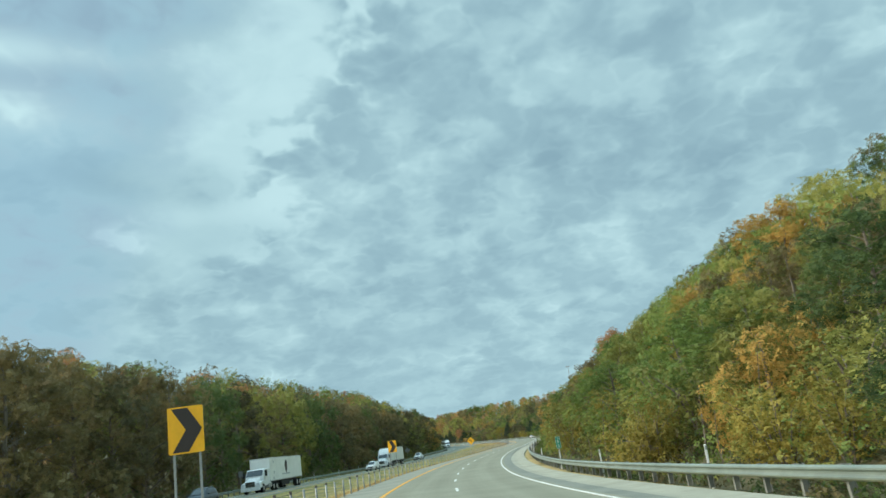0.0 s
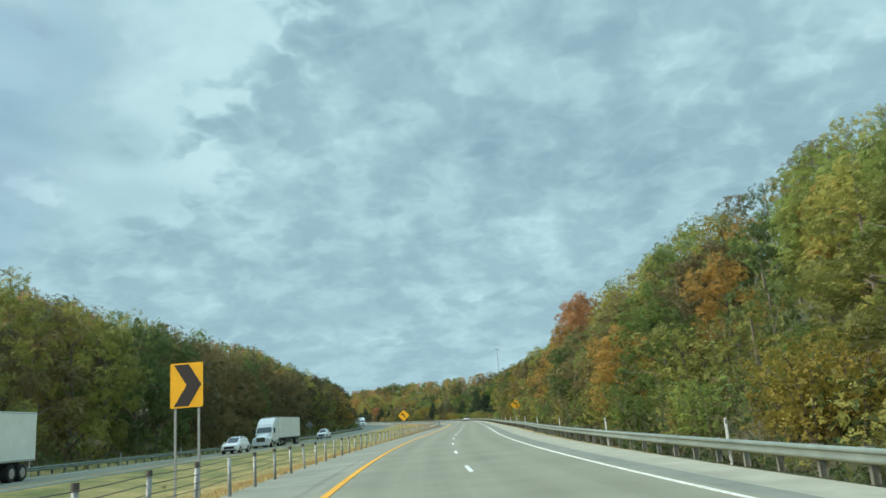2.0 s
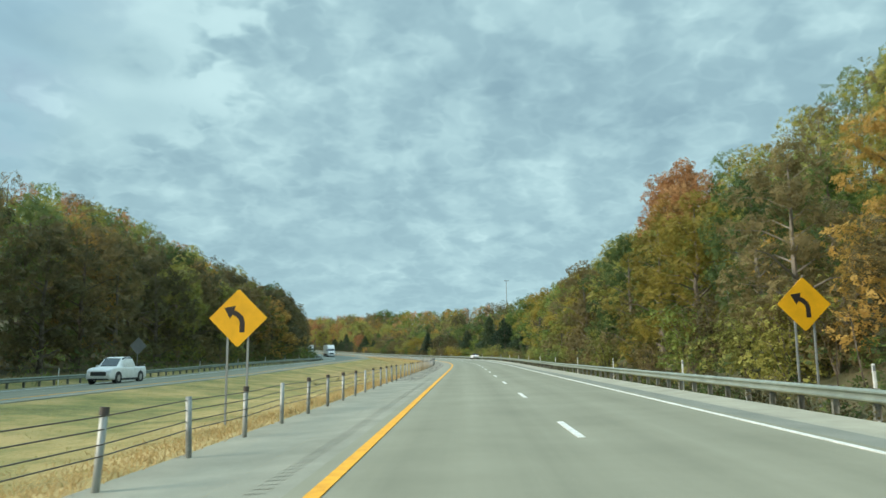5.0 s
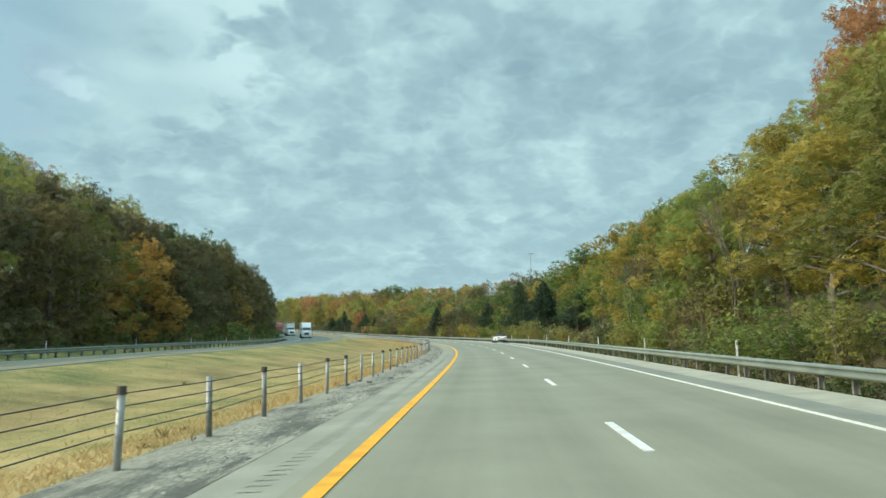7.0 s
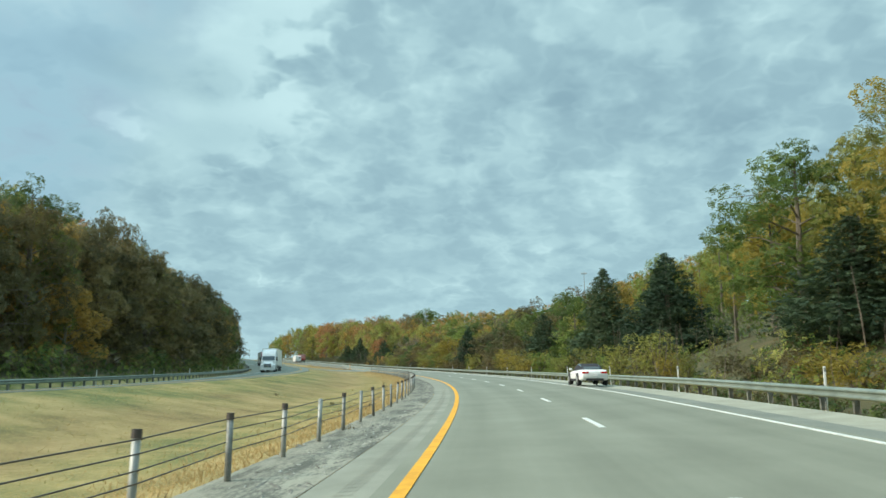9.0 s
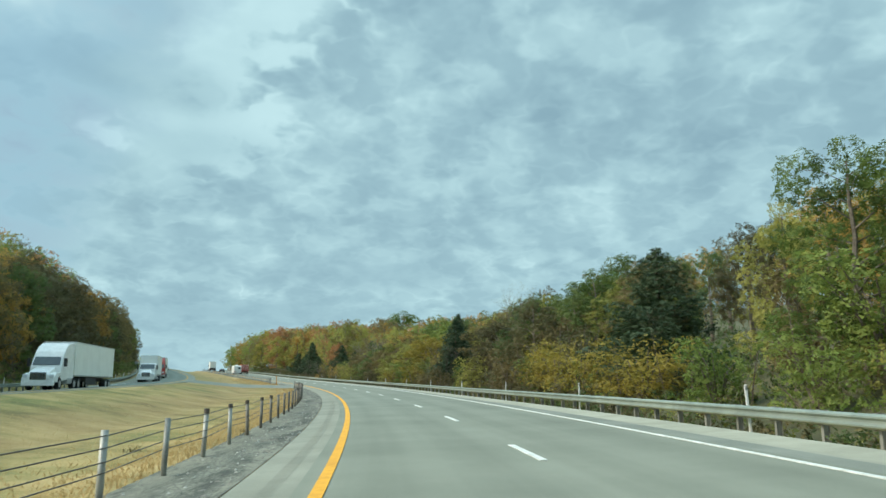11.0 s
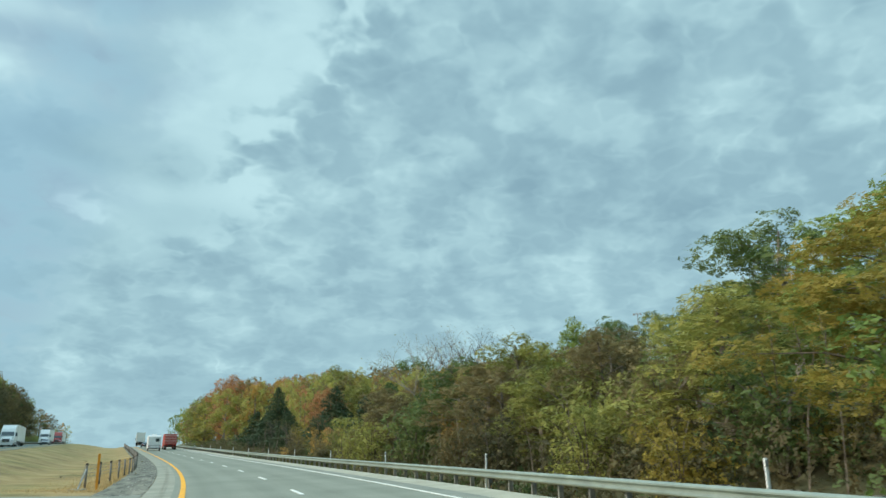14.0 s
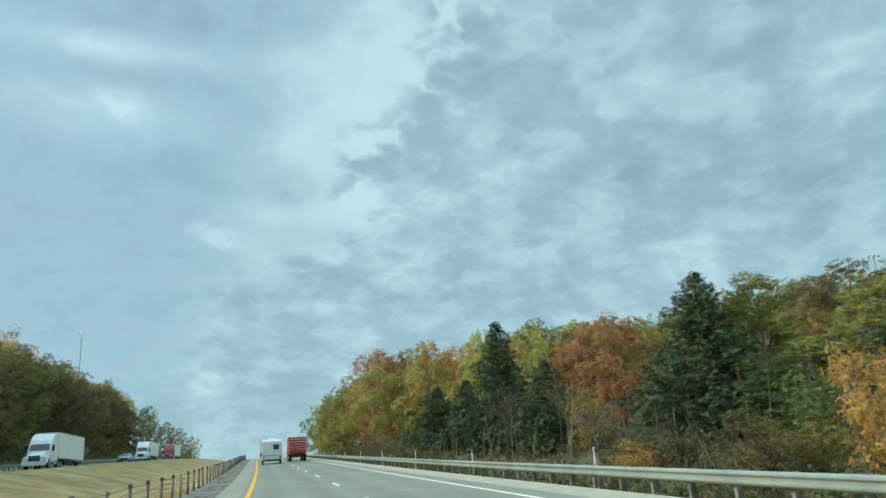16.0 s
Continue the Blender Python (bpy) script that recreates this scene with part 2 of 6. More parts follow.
def leaves(name, c1, c2, c3, lit=0.42, cut=13.5):
    """Foliage: each leaf takes its shade from three colours, each tree leans to one of them."""
    m, N, P, links = material(name)
    isl = N("NewGeometry").outputs["Random Per Island"]
    tree = N("ObjectInfo").outputs["Random"]
    place = N("TexCoord").outputs["Object"]
    patch = N("TexNoise", {"Vector": place, "Scale": 0.45, "Detail": 2.0}).outputs["Fac"]
    cells = N("TexVoronoi", {"Vector": place, "Scale": cut})
    one = N("SeparateColor", {0: cells.outputs["Color"]}).outputs[0]
    mixed = N("Math", {0: one, 1: 0.5, 2: N("Math", {0: isl, 1: 0.5}, operation="MULTIPLY").outputs[0]}, operation="MULTIPLY_ADD").outputs[0]
    f = N("Math", {0: mixed, 1: 0.26, 2: N("Math", {0: tree, 1: 0.5, 2: N("Math", {0: patch, 1: 0.95, 2: -0.315}, operation="MULTIPLY_ADD").outputs[0]}, operation="MULTIPLY_ADD").outputs[0]}, operation="MULTIPLY_ADD").outputs[0]
    col = ramp(N, f, [(0.15, c1), (0.5, c2), (0.9, c3)])
    links.new(col, P.inputs["Base Color"])
    P.inputs["Roughness"].default_value = 0.62
    P.inputs["Specular IOR Level"].default_value = 0.25
    out = m.node_tree.nodes["Material Output"]
    thin = N("BsdfTranslucent", {"Color": col})
    whole = N("MixShader", {0: lit, 1: P.outputs[0], 2: thin.outputs[0]})
    # each spray is cut up into single leaves with gaps between them
    hole = N("Math", {0: cells.outputs["Distance"], 1: 0.51}, operation="GREATER_THAN").outputs[0]
    links.new(N("MixShader", {0: hole, 1: whole.outputs[0], 2: N("BsdfTransparent").outputs[0]}).outputs[0], out.inputs["Surface"])
    return m


M = {}
M["shoulder"] = surface("shoulder_asphalt", (0.195, 0.2, 0.155), (0.305, 0.305, 0.24), 0.5, 0.9, 0, 0.35, 40.0, 0.5)
M["grey_shoulder"] = surface("grey_shoulder_asphalt", (0.155, 0.168, 0.138), (0.24, 0.252, 0.208), 0.5, 0.9, 0, 0.35, 40.0, 0.5)
M["concrete"] = surface("pale_gutter_concrete", (0.262, 0.26, 0.2), (0.39, 0.383, 0.296), 0.8, 0.9, 0, 0.25, 30.0, 0.4)
M["white"] = surface("white_road_paint", (0.46, 0.48, 0.44), (0.76, 0.77, 0.72), 4.0, 0.7, 0, 0.15, 50.0, 0.6)
M["yellow"] = surface("yellow_road_paint", (0.62, 0.27, 0.012), (0.85, 0.42, 0.02), 3.0, 0.7, 0, 0.15, 50.0, 0.5)
M["steel"] = surface("galvanised_steel", (0.195, 0.238, 0.203), (0.31, 0.36, 0.308), 1.2, 0.5, 0.35, 0.05, 30.0, 0.3, 0.2)
M["post_steel"] = surface("weathered_post_steel", (0.16, 0.165, 0.15), (0.36, 0.365, 0.335), 2.5, 0.55, 0.5, 0.1, 25.0, 0.4, 0.3)
M["timber"] = surface("weathered_timber", (0.09, 0.085, 0.075), (0.2, 0.19, 0.165), 6.0, 0.9, 0, 0.3, 40.0, 0.4, 0.3)
M["dark"] = plain("dark_cap", (0.085, 0.07, 0.058), 0.7)
M["tube_steel"] = surface("galvanised_tube", (0.17, 0.178, 0.16), (0.36, 0.37, 0.34), 3.0, 0.5, 0.35, 0.05, 25.0, 0.4, 0.3)
M["darker_tube"] = surface("dull_brown_tube", (0.09, 0.084, 0.07), (0.215, 0.2, 0.168), 3.0, 0.6, 0.25, 0.05, 25.0, 0.4, 0.3)
M["cable"] = plain("wire_rope", (0.13, 0.115, 0.1), 0.5, 0.6)
M["marker"] = plain("white_marker_plastic", (0.84, 0.84, 0.8), 0.5)
M["amber"] = plain("amber_reflector", (0.75, 0.3, 0.02), 0.4)
M["sign_yellow"] = plain("yellow_sign_sheeting", (0.88, 0.44, 0.012), 0.45)
M["sign_black"] = plain("black_sign_ink", (0.03, 0.022, 0.02), 0.5)
M["sign_green"] = plain("green_sign_sheeting", (0.005, 0.27, 0.16), 0.45)
M["sign_back"] = plain("bare_aluminium", (0.33, 0.35, 0.35), 0.5, 0.4)
M["bark"] = surface("bark", (0.07, 0.055, 0.04), (0.2, 0.17, 0.13), 3.0, 0.95, 0, 0.6, 18.0, 0.5, 0.3)
M["dark_bark"] = surface("dark_bark", (0.035, 0.03, 0.025), (0.1, 0.085, 0.07), 3.0, 0.95, 0, 0.5, 18.0, 0.5, 0.3)
M["grey_bark"] = surface("grey_bark", (0.1, 0.085, 0.065), (0.24, 0.21, 0.17), 3.0, 0.95, 0, 0.5, 18.0, 0.5, 0.3)
M["pale_bark"] = surface("pale_bark", (0.22, 0.2, 0.16), (0.42, 0.39, 0.33), 3.0, 0.95, 0, 0.5, 18.0, 0.5, 0.3)
M["green"] = leaves("green_leaves", (0.075, 0.115, 0.03), (0.165, 0.235, 0.055), (0.28, 0.335, 0.08))
M["deep_green"] = leaves("deep_green_leaves", (0.045, 0.075, 0.027), (0.1, 0.15, 0.048), (0.18, 0.225, 0.068))
M["olive"] = leaves("olive_leaves", (0.125, 0.135, 0.036), (0.265, 0.27, 0.068), (0.4, 0.38, 0.095))
M["gold"] = leaves("golden_leaves", (0.175, 0.145, 0.03), (0.315, 0.252, 0.05), (0.44, 0.352, 0.077), 0.45)
M["orange"] = leaves("orange_leaves", (0.22, 0.13, 0.038), (0.41, 0.25, 0.065), (0.56, 0.355, 0.09), 0.45)
M["rust"] = leaves("rusty_red_leaves", (0.25, 0.115, 0.05), (0.43, 0.215, 0.09), (0.55, 0.32, 0.14), 0.45)
M["brown"] = leaves("brown_leaves", (0.1, 0.083, 0.037), (0.185, 0.15, 0.064), (0.285, 0.228, 0.097))
M["umber"] = leaves("dark_brown_leaves", (0.064, 0.06, 0.031), (0.126, 0.116, 0.054), (0.2, 0.182, 0.087))
M["cedar"] = leaves("cedar_needles", (0.02, 0.042, 0.023), (0.044, 0.078, 0.04), (0.08, 0.118, 0.056), 0.15, 20.0)
M["crumbled"] = surface("crumbled_asphalt", (0.09, 0.087, 0.07), (0.22, 0.21, 0.175), 3.0, 0.95, 0, 0.5, 25.0, 0.8)
M["weed"] = surface("dark_weed", (0.07, 0.06, 0.025), (0.2, 0.155, 0.07), 1.0, 0.9, 0, 0.0, 5.0, 0.6)
M["rubble"] = surface("grey_rubble", (0.09, 0.09, 0.08), (0.4, 0.39, 0.34), 3.0, 0.95, 0, 0.4, 9.0, 1.2)


def blades_of(name, c1, c2, scale):
    """Thin dry blades that let some light through."""
    m, N, P, links = material(name)
    place = N("NewGeometry").outputs["Position"]
    f = N("Math", {0: N("NewGeometry").outputs["Random Per Island"], 1: 0.45, 2: N("TexNoise", {"Vector": place, "Scale": scale, "Detail": 4.0}).outputs["Fac"]}, operation="MULTIPLY_ADD").outputs[0]
    col = ramp(N, f, [(0.45, c1), (0.95, c2)])
    links.new(col, P.inputs["Base Color"])
    P.inputs["Roughness"].default_value, P.inputs["Specular IOR Level"].default_value = 0.8, 0.2
    links.new(N("MixShader", {0: 0.5, 1: P.outputs[0], 2: N("BsdfTranslucent", {"Color": col}).outputs[0]}).outputs[0], m.node_tree.nodes["Material Output"].inputs["Surface"])
    return m


M["straw"] = blades_of("straw", (0.39, 0.27, 0.115), (0.6, 0.44, 0.21), 0.5)
M["green_grass"] = blades_of("green_grass", (0.22, 0.215, 0.065), (0.46, 0.37, 0.13), 0.35)


def worn_asphalt():
    """Pale asphalt with darker wheel paths and a few dark seams, after the distance across the road."""
    m, N, P, links = material("worn_asphalt")
    place = N("NewGeometry").outputs["Position"]
    off = N("Attribute", attribute_name="off").outputs["Fac"]
    long = N("Attribute", attribute_name="along").outputs["Fac"]
    flow = N("CombineXYZ", {0: N("Math", {0: off, 1: 2.2}, operation="MULTIPLY").outputs[0], 1: N("Math", {0: long, 1: 0.03}, operation="MULTIPLY").outputs[0], 2: 0.0}).outputs[0]
    drag = N("TexNoise", {"Vector": flow, "Scale": 1.0, "Detail": 4.0, "Roughness": 0.6}).outputs["Fac"]
    stain = N("TexNoise", {"Vector": place, "Scale": 0.3, "Detail": 5.0, "Roughness": 0.6}).outputs["Fac"]
    grit = N("TexNoise", {"Vector": place, "Scale": 55.0, "Detail": 3.0, "Roughness": 0.7}).outputs["Fac"]
    track = N("Math", {0: N("Math", {0: N("Math", {0: off, 1: 3.44, 2: 1.7}, operation="MULTIPLY_ADD").outputs[0]}, operation="SINE").outputs[0], 1: 0.05}, operation="MULTIPLY").outputs[0]
    f = N("Math", {0: drag, 1: 0.24, 2: track}, operation="MULTIPLY_ADD").outputs[0]
    f = N("Math", {0: stain, 1: 0.47, 2: f}, operation="MULTIPLY_ADD").outputs[0]
    f = N("Math", {0: grit, 1: 0.3, 2: f}, operation="MULTIPLY_ADD").outputs[0]
    links.new(ramp(N, f, [(0.3, (0.162, 0.161, 0.111)), (0.5, (0.218, 0.217, 0.153)), (0.72, (0.282, 0.278, 0.202))]), P.inputs["Base Color"])
    P.inputs["Roughness"].default_value = 0.85
    # greyer, darker tone further on: a change of light put into the colour
    far_tone = N("MapRange", {0: long, 1: 220.0, 2: 400.0, 3: 0.1, 4: 0.75}).outputs[0]
    lay = N("Mix", data_type="RGBA")
    links.new(far_tone, lay.inputs[0])
    links.new(P.inputs["Base Color"].links[0].from_socket, lay.inputs[6])
    links.new(ramp(N, f, [(0.3, (0.125, 0.14, 0.112)), (0.5, (0.172, 0.192, 0.156)), (0.72, (0.228, 0.248, 0.204))]), lay.inputs[7])
    links.new(lay.outputs[2], P.inputs["Base Color"])
    links.new(N("Bump", {"Strength": 0.35, "Distance": 0.01, "Height": grit}).outputs[0], P.inputs["Normal"])
    return m


M["asphalt"] = worn_asphalt()


def verge_stone():
    """Pale trodden stone and dirt with dark broken patches, greyer and darker further on."""
    m, N, P, links = material("broken_stone_verge")
    place = N("NewGeometry").outputs["Position"]
    long = N("Attribute", attribute_name="along").outputs["Fac"]
    off = N("Attribute", attribute_name="off").outputs["Fac"]
    flow = N("CombineXYZ", {0: N("Math", {0: off, 1: 1.5}, operation="MULTIPLY").outputs[0], 1: N("Math", {0: long, 1: 0.3}, operation="MULTIPLY").outputs[0], 2: 0.0}).outputs[0]
    patch = N("TexNoise", {"Vector": flow, "Scale": 1.0, "Detail": 7.0, "Roughness": 0.68}).outputs["Fac"]
    grit = N("TexNoise", {"Vector": place, "Scale": 24.0, "Detail": 4.0, "Roughness": 0.75}).outputs["Fac"]
    f = N("Math", {0: grit, 1: 0.3, 2: patch}, operation="MULTIPLY_ADD").outputs[0]
    pale = ramp(N, f, [(0.55, (0.1, 0.1, 0.078)), (0.61, (0.2, 0.196, 0.152)), (0.67, (0.285, 0.275, 0.212)), (0.82, (0.37, 0.355, 0.27))])
    dull = ramp(N, f, [(0.55, (0.055, 0.057, 0.044)), (0.61, (0.12, 0.122, 0.093)), (0.67, (0.19, 0.188, 0.142)), (0.85, (0.27, 0.262, 0.2))])
    lay = N("Mix", data_type="RGBA")
    links.new(N("MapRange", {0: long, 1: 310.0, 2: 380.0, 3: 0.0, 4: 1.0}).outputs[0], lay.inputs[0])
    links.new(pale, lay.inputs[6]), links.new(dull, lay.inputs[7])
    # broken slabs with dark cracks along the edge of the shoulder
    cells = N("CombineXYZ", {0: N("Math", {0: off, 1: 9.0}, operation="MULTIPLY").outputs[0], 1: N("Math", {0: long, 1: 3.4}, operation="MULTIPLY").outputs[0], 2: 0.0}).outputs[0]
    shaken = N("MixRGB", {0: 1.0, 1: cells, 2: N("TexNoise", {"Vector": cells, "Scale": 0.8, "Detail": 4.0, "Roughness": 0.7}).outputs["Color"]}, blend_type="ADD").outputs[0]
    crack = N("MapRange", {0: N("TexVoronoi", {"Vector": shaken, "Scale": 1.0}, feature="DISTANCE_TO_EDGE").outputs["Distance"], 1: 0.0, 2: 0.2, 3: 1.0, 4: 0.0}).outputs[0]
    ragged = N("Math", {0: N("Math", {0: patch, 1: 0.5}, operation="SUBTRACT").outputs[0], 1: 4.5, 2: off}, operation="MULTIPLY_ADD").outputs[0]
    band = N("Math", {0: N("MapRange", {0: ragged, 1: -2.75, 2: -2.35, 3: 0.0, 4: 1.0}).outputs[0], 1: N("MapRange", {0: ragged, 1: -1.6, 2: -1.4, 3: 1.0, 4: 0.15}).outputs[0]}, operation="MULTIPLY").outputs[0]
    dirt = N("Mix", data_type="RGBA")
    links.new(N("Math", {0: N("Math", {0: crack, 1: band}, operation="MULTIPLY").outputs[0], 1: 0.6}, operation="MULTIPLY").outputs[0], dirt.inputs[0])
    links.new(lay.outputs[2], dirt.inputs[6])
    dirt.inputs[7].default_value = (0.06, 0.062, 0.048, 1)
    links.new(dirt.outputs[2], P.inputs["Base Color"])
    P.inputs["Roughness"].default_value = 0.95
    links.new(N("Bump", {"Strength": 0.6, "Distance": 0.03, "Height": f}).outputs[0], P.inputs["Normal"])
    return m


M["gravel"] = verge_stone()


def grass_ground():
    """Dry mown grass in the median, leaf litter and weeds under the woods."""
    m, N, P, links = material("grass_and_leaf_litter")
    place = N("NewGeometry").outputs["Position"]
    col = N("Attribute", attribute_name="across").outputs["Fac"]
    n1 = N("TexNoise", {"Vector": place, "Scale": 0.3, "Detail": 7.0, "Roughness": 0.68}).outputs["Fac"]
    n2 = N("TexNoise", {"Vector": place, "Scale": 11.0, "Detail": 4.0, "Roughness": 0.7}).outputs["Fac"]
    f = N("Math", {0: n2, 1: 0.35, 2: n1}, operation="MULTIPLY_ADD").outputs[0]
    dry = ramp(N, f, [(0.5, (0.22, 0.175, 0.062)), (0.6, (0.33, 0.245, 0.09)), (0.69, (0.43, 0.315, 0.125)), (0.8, (0.52, 0.385, 0.17))])
    lush = ramp(N, f, [(0.52, (0.125, 0.14, 0.042)), (0.62, (0.2, 0.203, 0.064)), (0.71, (0.31, 0.26, 0.09)), (0.82, (0.44, 0.32, 0.125))])
    dead = ramp(N, f, [(0.5, (0.19, 0.125, 0.048)), (0.6, (0.265, 0.178, 0.07)), (0.7, (0.335, 0.23, 0.093)), (0.85, (0.41, 0.295, 0.13))])
    sear = N("Mix", data_type="RGBA")
    links.new(N("Attribute", attribute_name="dead").outputs["Fac"], sear.inputs[0]), links.new(dry, sear.inputs[6]), links.new(dead, sear.inputs[7])
    dry = sear.outputs[2]
    side = N("Mix", data_type="RGBA")
    broad = N("TexNoise", {"Vector": place, "Scale": 0.14, "Detail": 3.0, "Roughness": 0.6}).outputs["Fac"]
    patchy = N("Math", {0: N("Math", {0: broad, 1: 0.5}, operation="SUBTRACT").outputs[0], 1: 2.4, 2: N("Attribute", attribute_name="lush").outputs["Fac"]}, operation="MULTIPLY_ADD", use_clamp=True).outputs[0]
    links.new(patchy, side.inputs[0]), links.new(dry, side.inputs[6]), links.new(lush, side.inputs[7])
    dry = side.outputs[2]
    wood = ramp(N, f, [(0.45, (0.042, 0.052, 0.02)), (0.65, (0.08, 0.08, 0.033)), (0.85, (0.13, 0.108, 0.05))])
    mix = N("Mix", data_type="RGBA")
    links.new(col, mix.inputs[0]), links.new(dry, mix.inputs[6]), links.new(wood, mix.inputs[7])
    links.new(mix.outputs[2], P.inputs["Base Color"])
    P.inputs["Roughness"].default_value = 0.95
    links.new(N("Bump", {"Strength": 0.8, "Distance": 0.08, "Height": n2}).outputs[0], P.inputs["Normal"])
    return m


M["ground"] = grass_ground()


# ---- mesh helpers ----
def mesh_of(name, verts, faces, mat, smooth=False):
    me = bpy.data.meshes.new(name)
    me.from_pydata([tuple(v) for v in verts], [], faces)
    me.materials.append(mat)
    if smooth:
        me.shade_smooth()
    me.update()
    return me


def part(name, data, parent, mat=None, label="", m=None):
    """Links a mesh or bmesh as one object under a thing, a part or, with no parent, the scene."""
    if isinstance(data, bmesh.types.BMesh):
        me = bpy.data.meshes.new(name)
        data.to_mesh(me)
        data.free()
        if mat:
            me.materials.append(mat)
        data = me
    ob = new(name, data)
    if parent:
        ob.parent = parent
    if m is not None:
        ob.matrix_basis = m
    if label:
        ob["label"] = label
    return ob


def box(bm, lo, hi, bevel=0.0):
    size = [b - a for a, b in zip(lo, hi)]
    mid = [(a + b) / 2 for a, b in zip(lo, hi)]
    made = bmesh.ops.create_cube(bm, size=1.0, matrix=Matrix.Translation(mid) @ Matrix.Diagonal((*size, 1)))["verts"]
    if bevel:
        edges = list({e for v in made for e in v.link_edges})
        bmesh.ops.bevel(bm, geom=edges, offset=bevel, segments=2, affect="EDGES", profile=0.7)
    return bm


def tube(verts, faces, path, radii, sides=6):
    """Adds a tapering tube along a path to lists of vertices and faces."""
    first = len(verts)
    for i, p in enumerate(path):
        q = path[min(i + 1, len(path) - 1)] - path[max(i - 1, 0)]
        a = q.orthogonal().normalized()
        b = q.normalized().cross(a)
        for k in range(sides):
            w = 2 * math.pi * k / sides
            verts.append(p + (a * math.cos(w) + b * math.sin(w)) * radii[i])
    for i in range(len(path) - 1):
        for k in range(sides):
            k2 = (k + 1) % sides
            faces.append((first + i * sides + k, first + i * sides + k2, first + (i + 1) * sides + k2, first + (i + 1) * sides + k))
    faces.append(tuple(first + (len(path) - 1) * sides + k for k in range(sides)))
    faces.append(tuple(first + k for k in reversed(range(sides))))


def strip(name, mat, ss, profile, label, category, kind="structure"):
    """A ribbon along the highway with a cross-section of (d, h)."""
    verts, faces = [], []
    w = len(profile)
    for s in ss:
        verts += [at(s, d, h + (far_road(s, d) if d < -15 else 0)) for d, h in profile]
    for i in range(len(ss) - 1):
        for k in range(w - 1):
            faces.append((i * w + k, i * w + k + 1, (i + 1) * w + k + 1, (i + 1) * w + k))
    me = mesh_of(name, verts, faces, mat)
    for key, values in (("off", [d for _ in ss for d, _ in profile]), ("along", [s for s in ss for _ in profile])):
        me.attributes.new(key, "FLOAT", "POINT").data.foreach_set("value", values)
    return tagged(part(name, me, None), label, category, kind=kind)


def empty_at(name, m, label, category, group=""):
    ob = new(name)
    ob.empty_display_size = 0.3
    ob.matrix_basis = m
    return tagged(ob, label, category, group)


# ---- ground and carriageways ----
S_ALL = np.concatenate([np.arange(-40, 640, 4.0), np.arange(640, 1001, 8.0)])
D_ALL = [-260, -200, -150, -110, -80, -60, -48, -40, -35, -31, -29.4, -28.2, -16.9, -16.4, -15.2, -14, -12.5, -11, -9.5, -8, -6.7, -5.5, -4.4, -3.4, -3.0, -2.6, 9.4, 9.9, 10.6,
         11.4, 12.2, 14, 16, 19, 23, 28, 34, 41, 50, 62, 76, 100, 140, 200, 280]


def build_ground():
    verts, faces, across, lush, dead = [], [], [], [], []
    w, n = len(D_ALL), len(S_ALL)
    for s in S_ALL:
        for d in D_ALL:
            v = at(s, d, 0)
            v.z += ground_h(s, d)
            verts.append(v)
            across.append(1.0 if d < -31 or d > 10.7 else 0.0)
            sere = float(np.interp(s, [190, 240, 330, 420], [0.0, 0.5, 0.65, 0.85]))
            dead.append(max(sere * float(np.interp(d, [-14, -12.5, -9, -6.5], [0.1, 1.0, 1.0, 0.05])), float(np.interp(s, [360, 440], [0.0, 0.8]))))
            young = float(np.interp(d, [-16, -12, -8, -5.5, -4], [1.0, 1.0, 0.8, 0.2, 0.0]))
            old = float(np.interp(d, [-16, -14, -12, -9, -7.6, -5.6, -4.4], [1.0, 0.95, 0.3, 0.0, 0.75, 0.65, 0.0]))
            lush.append(young + (old * float(np.interp(s, [330, 480], [1.0, 0.3])) - young) * float(np.interp(s, [195, 235], [0.0, 1.0])))
    for i in range(n - 1):
        for k in range(w - 1):
            faces.append((i * w + k, i * w + k + 1, (i + 1) * w + k + 1, (i + 1) * w + k))
    # out to the horizon
    rim = [k for k in range(w)] + [i * w + w - 1 for i in range(1, n)] + [(n - 1) * w + k for k in range(w - 2, -1, -1)] + [i * w for i in range(n - 2, 0, -1)]
    mid = Vector((30, 450, 0))
    first = len(verts)
    for q in rim:
        out = Vector((verts[q].x - mid.x, verts[q].y - mid.y, 0)).normalized() * 4200
        verts.append(Vector((mid.x + out.x, mid.y + out.y, -20)))
        across.append(1.0), lush.append(0.0), dead.append(0.0)
    for i in range(len(rim)):
        j = (i + 1) % len(rim)
        faces.append((rim[i], first + i, first + j, rim[j]))
    me = mesh_of("ground", verts, faces, M["ground"], True)
    layer = me.attributes.new("across", "FLOAT", "POINT")
    layer.data.foreach_set("value", across)
    layer = me.attributes.new("lush", "FLOAT", "POINT")
    layer.data.foreach_set("value", lush)
    layer = me.attributes.new("dead", "FLOAT", "POINT")
    layer.data.foreach_set("value", dead)
    tagged(part("ground", me, None), "dry yellow-green median grass and wooded hillsides", "ground", kind="structure")


build_ground()
S_ROAD = np.concatenate([np.arange(-40, 560, 3.0), np.arange(560, 990, 6.0)])
strip("road", M["asphalt"], S_ROAD, [(-0.35, 0), (1.8, 0.012), (3.66, 0.0), (5.5, 0.012), (7.6, 0)], "grey worn asphalt carriageway of two lanes", "road")
strip("road_shoulder", M["grey_shoulder"], S_ROAD, [(7.6, 0.0), (8.35, -0.03), (8.35, -0.25)], "grey asphalt shoulder beside the white line", "road shoulder")
